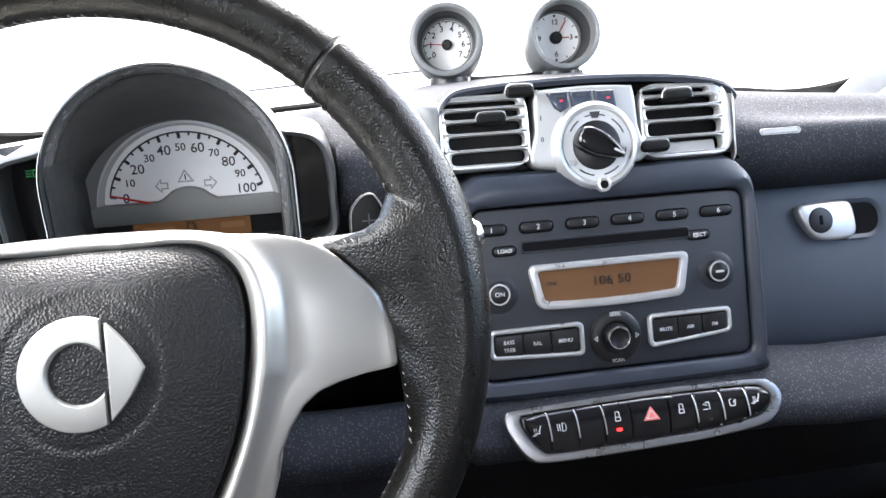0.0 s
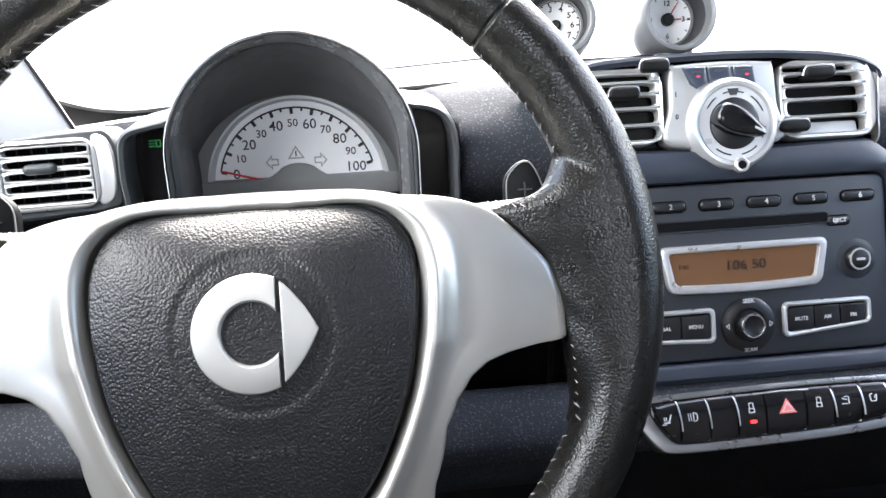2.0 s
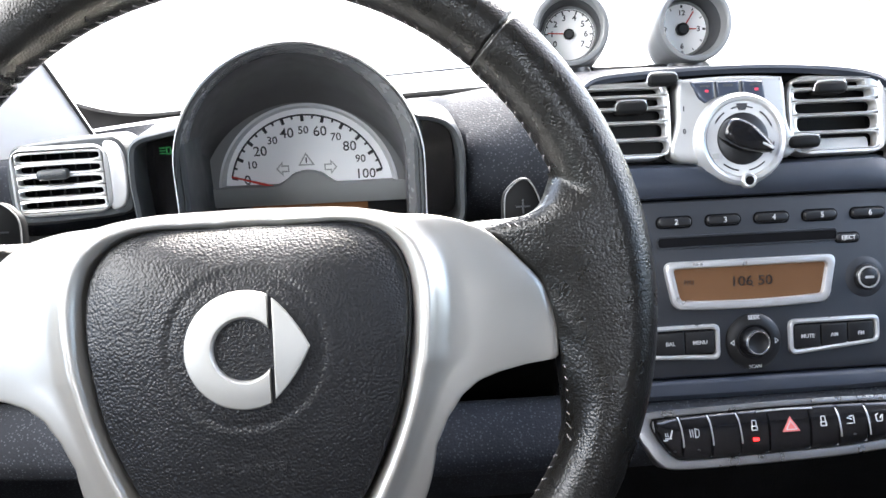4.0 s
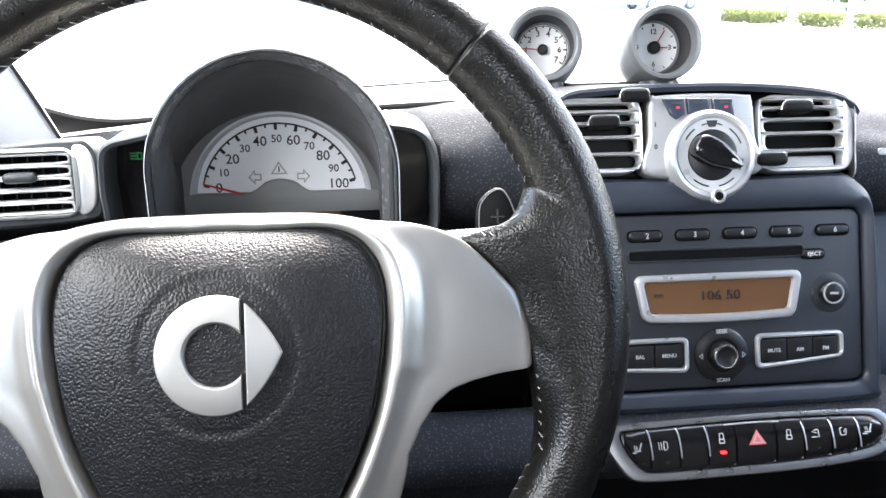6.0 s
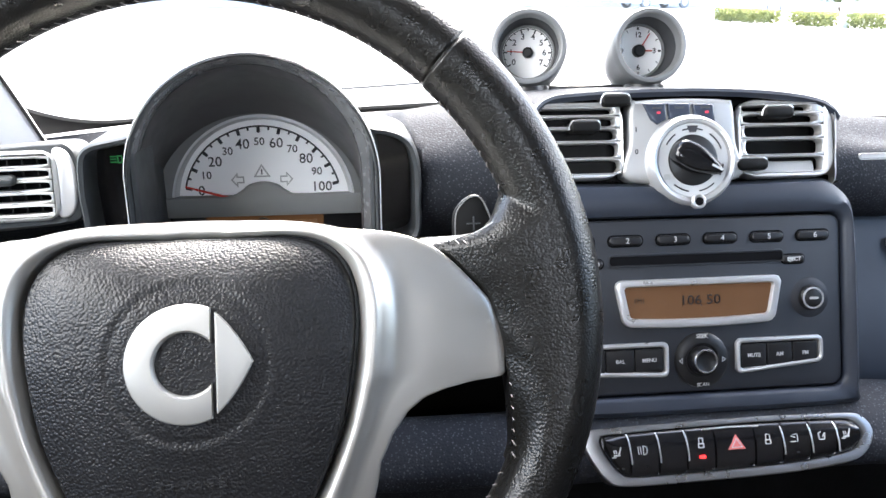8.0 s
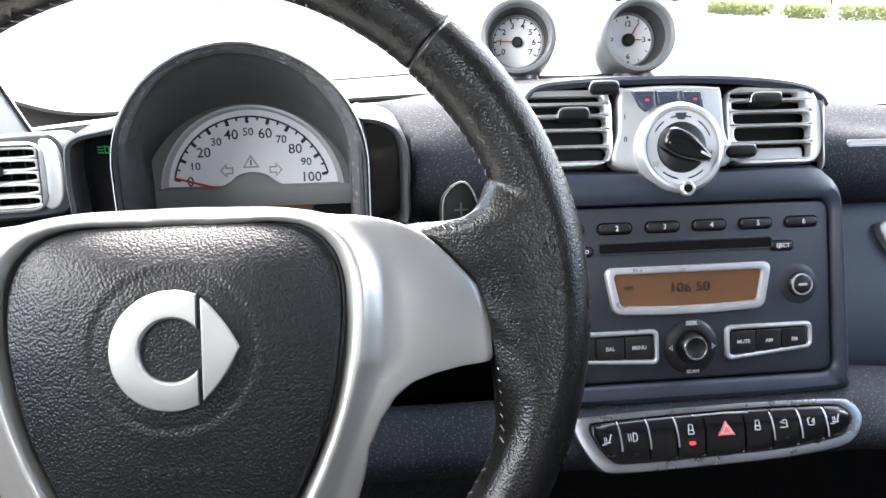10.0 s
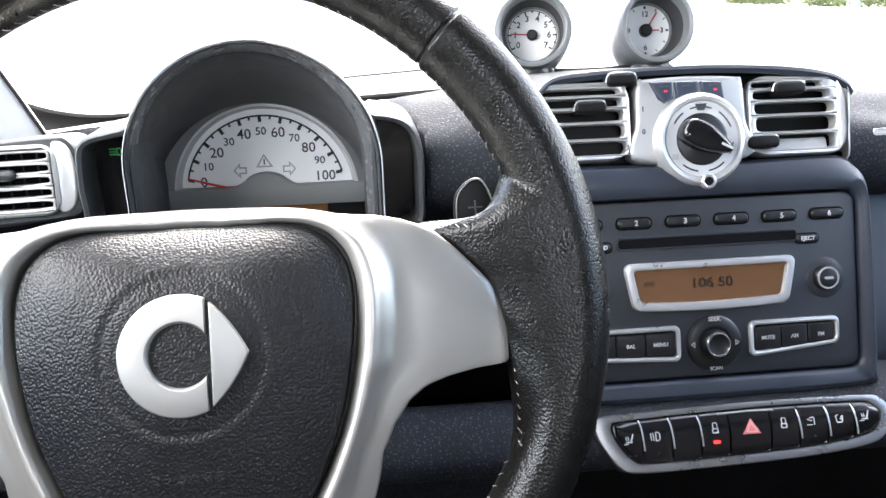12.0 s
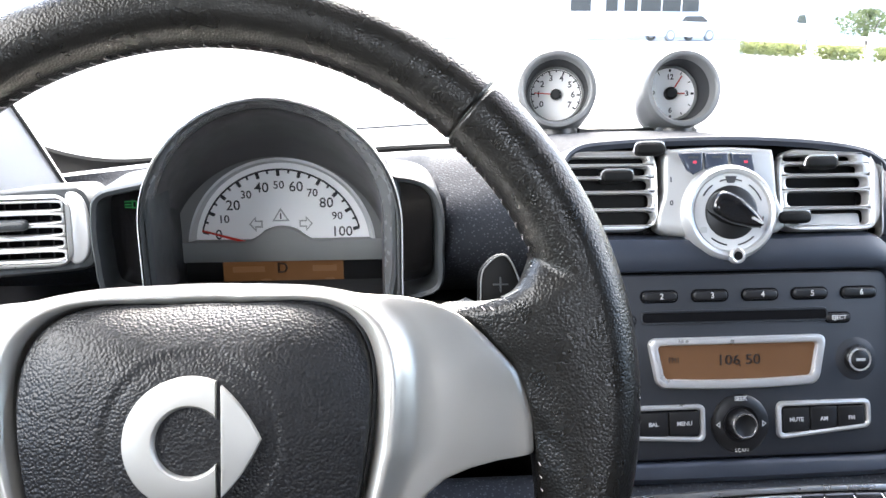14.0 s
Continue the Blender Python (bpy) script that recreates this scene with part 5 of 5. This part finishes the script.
for s in (1, -1):
    web = bmesh.new()
    rays = [-26 + 43.8 * k / 48 for k in range(49)]
    table_a = sorted((web_angle(p), math.hypot(p[0], p[1] - RC)) for p in edge_a)
    table_b = sorted((web_angle(p), math.hypot(p[0], p[1] - RC)) for p in edge_b[20:])
    fans = [[(d, lerp_table(table_a, d)) for d in rays], [(17.8 + 5.6 * k / 16, lerp_table(table_b, 17.8 + 5.6 * k / 16)) for k in range(17)]]
    for fan in fans:
        rows = []
        for d, r0 in fan:
            c, q = math.cos(radians(d)), math.sin(radians(d))
            pts = [(r0 + (0.1645 - r0) * k / 22) for k in range(23)]
            row = [(s * r0 * c, RC + r0 * q, -0.046)] + [(s * r * c, RC + r * q, web_height(r * c, RC + r * q)) for r in pts]
            rows.append(row)
        loft(rows, closed=False, caps=(False, False), bm=web)
    rows = []
    for k in range(21):
        (ax, ay), (bx, by) = edge_a[k // 2], edge_b[k]
        if k % 2:
            ax, ay = (edge_a[k // 2][0] + edge_a[k // 2 + 1][0]) / 2, (edge_a[k // 2][1] + edge_a[k // 2 + 1][1]) / 2
        row = [(s * ax, ay, -0.046)] + [(s * (ax + (bx - ax) * f), ay + (by - ay) * f, web_height(ax + (bx - ax) * f, ay + (by - ay) * f)) for f in (0, 0.15, 0.3, 0.45, 0.6, 0.75, 0.9, 1.0)] + [(s * bx, by, -0.046)]
        rows.append(row)
    loft(rows, closed=False, caps=(False, False), bm=web)
    part("leather_spoke", web, LEATHER, sw, "black leather web between rim and spoke", angle=70)
    bar = bmesh.new()
    for k in range(9):
        x, y = 0.100 + 0.0037 * k, 0.0475 + 0.0012 * math.sin(k)
        tube([(s * x, y + 0.0010, -0.0305), (s * (x + 0.0014), y - 0.0007, -0.0280)], 0.00024, 5, bm=bar)
    last = None
    for px, py in edge_a:
        if -0.054 < py < -0.018 and (last is None or math.dist(last, (px, py)) > 0.0048):
            last = (px, py)
            h0, h1 = web_height(px, py), web_height(px + 0.0012, py - 0.0012)
            tube([(s * (px + 0.0001), py + 0.0005, h0 - 0.0003), (s * (px + 0.0007), py - 0.0009, h1 + 0.0001)], 0.00026, 5, bm=bar)
    tagged(part("stitching", bar, THREAD, sw), "pale grey stitches on the spoke", kind="stuff")

# steering column and paddles
col = thing("steering_column", WHEEL, "black steering column shroud behind the wheel", "steering column")
part("shroud", loft([[(x, y - 0.014, z) for x, y in rrect(w, h, 0.03, seg=6)] for w, h, z in ((0.090, 0.080, -0.062), (0.112, 0.100, -0.066), (0.124, 0.112, -0.080), (0.132, 0.120, -0.180), (0.140, 0.130, -0.290))]), BLACK, col)
for s in (1, -1):
    pd = thing("gear_paddle", panel_matrix((s * 0.1275, 0.0926, 0.0300), 18, yaw=0), "gloss black gear paddle behind the steering wheel", "gear paddle", group="gear paddles")
    lp = ccw(smooth([(-0.0072, -0.020), (-0.0078, -0.008), (-0.0070, 0.0035), (-0.0030, 0.0095), (0.0020, 0.0128), (0.0065, 0.0125), (0.0100, 0.0080), (0.0130, 0.0), (0.0148, -0.008), (0.0140, -0.020)], 8))
    lp = ccw([(s * x, y) for x, y in lp])
    part("blade", slab(lp, -0.006, 0.0, 0.0025), SATIN_BLACK, pd)
    part("edge_line", ring(inset(lp, 0.0008), inset(lp, 0.0013), [(0, -0.0012), (0, 0.0004), (1, 0.0004), (1, -0.0012)]), STEP_GREY, pd, "thin grey edge line")
    part("mark", slab(rrect(0.0075, 0.0008, 0.0003, s * 0.003, -0.002), -0.0002, 0.0005), HOOD, pd)
    if s > 0:
        part("mark", slab(rrect(0.0008, 0.0075, 0.0003, 0.003, -0.002), -0.0002, 0.0005), HOOD, pd)
    part("stalk", tube([(-s * 0.012, -0.014, -0.006), (-s * 0.05, -0.03, -0.05)], 0.006, 8), BLACK, pd)

stalk = thing("wiper_stalk", Matrix.Identity(4), "black wiper stalk with a chromed end on the steering column", "stalk")
part("lever", tube(smooth([(0.035, 0.105, -0.020), (0.10, 0.100, -0.006), (0.150, 0.108, 0.002), (0.178, 0.110, 0.0065)], 5, closed=False), 0.0075, 12), BLACK, stalk)
part("end_ring", lathe([(0.0070, -0.014), (0.0086, -0.012), (0.0092, 0.0), (0.0088, 0.006), (0.0060, 0.009)], 24), CHROME, stalk, "chromed end ring", m=Matrix.Translation((0.1868, 0.110, 0.0085)) @ Matrix.Rotation(radians(78), 4, "Y"))


# ---- car shell ----
def plate(name, corners, thick, mat, label, category, kind="structure"):
    """A flat panel of four or more corners with a thickness along its normal."""
    pts = [Vector(c) for c in corners]
    nrm = (pts[1] - pts[0]).cross(pts[2] - pts[0]).normalized() * thick
    return solo(name, loft([[tuple(p) for p in pts], [tuple(p + nrm) for p in pts]]), mat, label, category, kind)


WL, WR = -0.40, 1.03  # inner faces of the doors
ROOF, SILL, FLOOR = 0.66, 0.07, -0.62


def screen_line(x):
    """Lower edge of the windscreen."""
    k = (x - CX) / 0.64
    return (x, 0.650 - 0.15 * k * k, 0.014 - 0.024 * k * k - 0.012 * max(0.0, min(1.0, (x - 0.42) / 0.25)) + 0.011 * max(0.0, min(1.0, (0.05 - x) / 0.2)))


def screen_top(x):
    k = (x - CX) / 0.56
    return (x, 0.10 - 0.05 * k * k, 0.60)


xs = [CX - 0.62 + 1.24 * k / 32 for k in range(33)]
bm = bmesh.new()
loft([[screen_line(x) for x in xs], [tuple((Vector(screen_line(x)) * 0.5 + Vector(screen_top(CX + (x - CX) * 0.9)) * 0.5) + Vector((0, 0.05, 0.05))) for x in xs], [screen_top(CX + (x - CX) * 0.85) for x in xs]], closed=False, caps=(False, False), bm=bm)
ws = solo("window_1", bm, GLASS, "clear curved windscreen", "windscreen", "structure")
ws.visible_shadow = False
# black band along the glass, widening into its corners
bm = bmesh.new()
rows = []
for x in [CX - 0.62 + 1.24 * k / 160 for k in range(161)]:
    p, q = Vector(screen_line(x)), Vector(screen_top(CX + (x - CX) * 0.85))
    w = (0.004 if x < 0 else 0.006) + 0.050 * max(0.0, 1 - max(0.0, min(x + 0.262, 0.775 - x)) / 0.11) ** 2.4
    d = (q - p).normalized()
    rows.append([tuple(p + Vector((0, -0.004, -0.004))), tuple(p + d * w + Vector((0, -0.004, -0.004))), tuple(p + d * w + Vector((0, -0.002, -0.001))), tuple(p + Vector((0, -0.002, -0.001)))])
loft(rows, bm=bm)
solo("windscreen_band", bm, RUBBER, "black ceramic band along the windscreen's lower edge", "windscreen trim", "structure")


def pillar(name, s, path, reach):
    """A slanting front pillar with a soft, broad inner face; its inner edge follows the path."""
    loops = []
    for x, y, z in smooth(path, 6, closed=False):
        loops.append([(x + s * u * reach, y + v, z + 0.4 * v) for u, v in ((0.004, 0.014), (0.0, 0.004), (0.004, -0.004), (0.03, -0.026), (0.07, -0.040), (0.11, -0.044), (0.12, 0.0), (0.06, 0.03))])
    solo(name, loft(loops), TRIM, "pale grey windscreen pillar trim", "pillar", "structure", angle=60)


pillar("pillar_left", -1, [(-0.201, 0.51, -0.06), (-0.220, 0.48, 0.0095), (-0.238, 0.44, 0.0825), (-0.266, 0.36, 0.20), (-0.286, 0.22, 0.42), (-0.271, 0.06, 0.62)], 1.0)
solo("pillar_seal", tube([(x + 0.001, y + 0.002, z) for x, y, z in smooth([(-0.201, 0.51, -0.06), (-0.220, 0.48, 0.0095), (-0.238, 0.44, 0.0825), (-0.266, 0.36, 0.20)], 6, closed=False)], 0.0017, 6), RUBBER, "thin black seal along the windscreen pillar", "seal", "structure")
pillar("pillar_right", 1, [(0.700, 0.585, -0.06), (0.728, 0.550, -0.002), (0.752, 0.505, 0.047), (0.815, 0.40, 0.20), (0.865, 0.22, 0.42), (0.880, 0.06, 0.62)], 2.0)
for name, x, s in (("left", WL, -1), ("right", WR, 1)):
    sill = 0.05 if s < 0 else SILL
    lower = [(x, 0.60, FLOOR), (x, 0.60, -0.04), (x, 0.48, sill), (x, -0.75, sill), (x, -0.75, FLOOR)]
    plate("door_" + name, lower if s < 0 else lower[::-1], 0.05, TRIM_DARK, "dark trimmed car door", "car door")
    plate("roof_rail_" + name, ([(x, 0.12, 0.58), (x, -0.95, 0.60), (x, -0.95, 0.70), (x, 0.05, 0.70)] if s > 0 else [(x, 0.12, 0.58), (x, 0.05, 0.70), (x, -0.95, 0.70), (x, -0.95, 0.60)]), 0.05, TRIM, "pale roof rail trim", "roof rail")
    low, high = -0.10, 0.62
    panel = [(x, -0.46, low), (x, -0.95, low), (x, -0.95, high), (x, -0.50, high)]
    plate("rear_side_" + name, panel if s > 0 else [panel[0]] + panel[:0:-1], 0.05, TRIM_DARK, "dark side panel behind the door window", "side panel")
    trim_s = bmesh.new()
    loft([[(x - s * u, y, z) for u, z in ((0.0, sill + 0.012), (0.03, sill + 0.010), (0.05, sill - 0.01), (0.05, -0.12), (0.0, -0.15))] for y in (0.50, 0.35, 0.1, -0.3, -0.7)], closed=False, caps=(False, False), bm=trim_s)
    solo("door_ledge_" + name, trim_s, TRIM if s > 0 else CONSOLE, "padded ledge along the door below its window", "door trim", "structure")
outlet = solo("side_defroster", slab(ccw(smooth([(-0.060, 0.0), (-0.03, 0.016), (0.03, 0.028), (0.10, 0.03), (0.11, 0.0), (0.10, -0.03), (0.03, -0.028), (-0.03, -0.016)], 5)), -0.004, 0.004, 0.003), TRIM, "pale pointed defroster cover on the dashboard end", "defroster")
outlet.matrix_world = Matrix.Translation((0.672, 0.372, 0.016)) @ Matrix.Rotation(radians(20), 4, "Z") @ Matrix.Rotation(radians(38), 4, "X")
plate("ceiling", [(WL, 0.10, 0.62), (WL, -0.98, 0.66), (WR, -0.98, 0.66), (WR, 0.10, 0.62)], 0.05, HEADLINER, "dark grey headliner", "ceiling")
plate("floor", [(WL, 0.9, FLOOR), (WR, 0.9, FLOOR), (WR, -1.0, FLOOR), (WL, -1.0, FLOOR)], -0.03, CARPET, "black carpet floor", "floor")
plate("bulkhead", [(WL, 0.62, FLOOR), (WL, 0.62, -0.03), (WR, 0.62, -0.03), (WR, 0.62, FLOOR)], 0.03, CARPET, "black carpeted bulkhead in the footwell", "bulkhead")
# unseen wall added behind the camera; its small opening narrows the rear light
bm = bmesh.new()
hole = [(0.06, 0.22), (0.36, 0.22), (0.36, 0.50), (0.06, 0.50)]
edge = [(WL, FLOOR), (WR, FLOOR), (WR, 0.68), (WL, 0.68)]
loops = []
for q, y in ((edge, -0.97), (edge, -0.94), (hole, -0.94), (hole, -0.97), (edge, -0.97)):
    loops.append([(x, y, z) for x, z in q])
loft(loops, caps=(False, False), bm=bm)
solo("rear_baffle_wall", bm, TRIM_DARK, "unseen dark rear wall round a small opening that narrows the light", "wall", "structure")

# unseen panel added behind the camera, stops low light from the rear
solo("partition", box(WR - WL - 0.02, 0.06, 0.19 - FLOOR, 0.02, at=((WL + WR) / 2, -0.62, (0.19 + FLOOR) / 2)), FABRIC, "unseen plain dark panel added behind the camera", "wall", "structure")

# ---- outside ----
GZ = -0.98
bm = bmesh.new()
loft([[(-400, 600, GZ), (400, 600, GZ)], [(-400, -300, GZ), (400, -300, GZ)]], closed=False, caps=(False, False), bm=bm)
solo("ground", bm, CONCRETE, "sunlit pale concrete forecourt", "ground", "structure")
# bonnet and outer skin in front of the windscreen
bm = bmesh.new()
loft([[(CX + (x - CX) * 1.02, 0.66 + dy - 0.12 * ((x - CX) / 0.62) ** 2, z) for x in xs] for dy, z in ((0.0, -0.012), (0.08, -0.03), (0.25, -0.10), (0.42, -0.22), (0.50, -0.40))], closed=False, caps=(False, False), bm=bm)
solo("bonnet", bm, PAINT, "short silver car bonnet", "bonnet", "structure")
wiper = thing("windscreen_wiper", Matrix.Translation((0, 0, 0)), "thin black wiper resting at the windscreen's foot", "wiper")
part("blade", tube([(-0.02, 0.612, 0.0320), (0.062, 0.622, 0.0350), (0.188, 0.640, 0.0400), (0.300, 0.652, 0.0425)], 0.0013, 6), HOOD, wiper)
# low hedge pieces behind a white fence
def leaf_cloud(rnd, count, place, size):
    verts, faces = [], []
    for k in range(count):
        c = Vector(place(rnd))
        t1 = Vector((rnd.uniform(-1, 1), rnd.uniform(-1, 1), rnd.uniform(-1, 1))).normalized() * size
        t2 = t1.orthogonal().normalized() * size * 0.7
        i = len(verts)
        verts += [tuple(c - t1), tuple(c + t2), tuple(c + t1), tuple(c - t2)]
        faces.append((i, i + 1, i + 2, i + 3))
    me = bpy.data.meshes.new("leaves")
    me.from_pydata(verts, [], faces)
    return me


rnd = random.Random(5)
for (ax, ay), (bx, by) in (((12.9, 27.4), (13.4, 24.6)), ((13.65, 23.9), (14.1, 22.4)), ((14.3, 22.0), (15.1, 20.8)), ((15.3, 20.5), (16.2, 19.3)), ((16.5, 18.9), (17.8, 17.4))):
    run = math.dist((ax, ay), (bx, by))
    me = leaf_cloud(rnd, int(700 * run), lambda q: (q.uniform(-run / 2, run / 2), q.uniform(-0.25, 0.25), 0.02 + 0.40 * q.random() ** 0.8), 0.05)
    me.materials.append(GRASS)
    g = tagged(new("hedge", me), "short low pale green hedge between white posts", "hedge", kind="stuff")
    g.matrix_world = Matrix.Translation(((ax + bx) / 2, (ay + by) / 2, GZ)) @ Matrix.Rotation(math.atan2(by - ay, bx - ax), 4, "Z")
fence = thing("fence", Matrix.Translation((0, 0, 0)), "white painted post and rail fence", "fence")
FENCE_LINE = ((12.8, 27.6), (13.55, 24.25), (14.2, 22.2), (15.2, 20.65), (16.35, 19.1), (17.95, 17.2))
for x, y in FENCE_LINE:
    part("post", box(0.20, 0.20, 0.80, 0.02), FENCE, fence, m=Matrix.Translation((x + 0.05, y, GZ + 0.40)))
part("rail", tube([(x + 0.35, y + 0.2, GZ + 0.62) for x, y in FENCE_LINE], 0.06, 6), FENCE, fence)


def parked_car(x, y, yaw, mat, label):
    c = thing("parked_car", Matrix.Translation((x, y, GZ)) @ Matrix.Rotation(radians(yaw), 4, "Z"), label, "car", group="parked cars")
    side = smooth([(-2.15, 0.35), (-2.15, 0.75), (-1.55, 0.92), (-0.9, 0.98), (-0.35, 1.40), (0.9, 1.42), (1.6, 1.02), (2.1, 0.95), (2.15, 0.5), (2.0, 0.30), (0.0, 0.25), (-2.0, 0.28)], 4)
    part("body", loft([[(u, w * (0.86 if v > 1.0 else 1.0), v) for u, v in side] for w in (-0.85, -0.80, 0.80, 0.85)]), mat, c)
    for s in (-1, 1):
        part("window", slab(ccw([(-0.65, 1.0), (-0.28, 1.32), (0.85, 1.34), (1.35, 1.02)]), 0, 0.02), CAR_GLASS, c, m=Matrix.Rotation(radians(90), 4, "X") @ Matrix.Translation((0, 0, s * 0.735 if s > 0 else -0.755)))
        for u in (-1.35, 1.35):
            w = part("wheel", lathe([(0.20, -0.09), (0.31, -0.09), (0.32, -0.05), (0.32, 0.05), (0.31, 0.09), (0.20, 0.09)], 24), TYRE, c, m=Matrix.Translation((u, s * 0.80, 0.32)) @ Matrix.Rotation(radians(90), 4, "X"))
            part("rim", lathe([(0.20, -0.095), (0.19, 0.095)], 20), CAR_WHITE, w)


parked_car(17.0, 44.5, 20, CAR_WHITE, "white hatchback parked before the building")
parked_car(15.6, 30.5, 52, CAR_WHITE, "white saloon parked beyond the grass strip")
parked_car(23.0, 29.5, 4, PAINT, "silver saloon parked beyond the grass strip")


def shrub(x, y, r, h, label):
    """A rounded bush: stems and a crown of many small leaf clumps."""
    s = thing("shrub", Matrix.Translation((x, y, GZ)), label, "shrub")
    rnd = random.Random(int(x * 10))
    st = bmesh.new()
    for k in range(5):
        a = rnd.random() * 6.28
        tube([(0, 0, 0), (0.3 * r * math.cos(a), 0.3 * r * math.sin(a), h * 0.7)], 0.04, 5, bm=st)
    part("trunk", st, BARK, s)
    verts, faces = [], []
    for k in range(700):
        a, b, q = rnd.random() * 6.283, rnd.random() * 3.1416, rnd.random() ** 0.4
        c = Vector((r * q * math.cos(a) * math.sin(b), r * q * math.sin(a) * math.sin(b), h * 0.62 + h * 0.40 * q * math.cos(b)))
        t1 = Vector((rnd.uniform(-1, 1), rnd.uniform(-1, 1), rnd.uniform(-1, 1))).normalized() * 0.11
        t2 = t1.orthogonal().normalized() * 0.08
        i = len(verts)
        verts += [c - t1, c + t2, c + t1, c - t2]
        faces.append((i, i + 1, i + 2, i + 3))
    me = bpy.data.meshes.new("crown")
    me.from_pydata([tuple(v) for v in verts], [], faces)
    me.materials.append(FOLIAGE)
    ob = new("crown", me)
    ob.parent = s


shrub(23.2, 36.9, 1.5, 1.65, "green leafy shrub beyond the parked cars")
bm = bmesh.new()
box(60, 0.3, 4.0, bm=bm)
wall = solo("wall_far", bm, WALL, "pale rendered building wall across the road", "wall", "structure")
wall.matrix_world = Matrix.Translation((18, 48, GZ + 2.0))
for x0, x1 in ((11.6, 12.8), (13.7, 14.4), (14.8, 15.6), (15.8, 17.0), (17.1, 18.2), (18.3, 19.3)):
    pane = part("window", box(x1 - x0, 0.06, 1.9), CAR_GLASS, wall, "dark window pane", m=Matrix.Translation(((x0 + x1) / 2 - 18, -0.16, 0.55)))
    part("sill", box(x1 - x0 + 0.1, 0.10, 0.06, 0.01), WALL, pane, m=Matrix.Translation((0, -0.05, -0.99)))
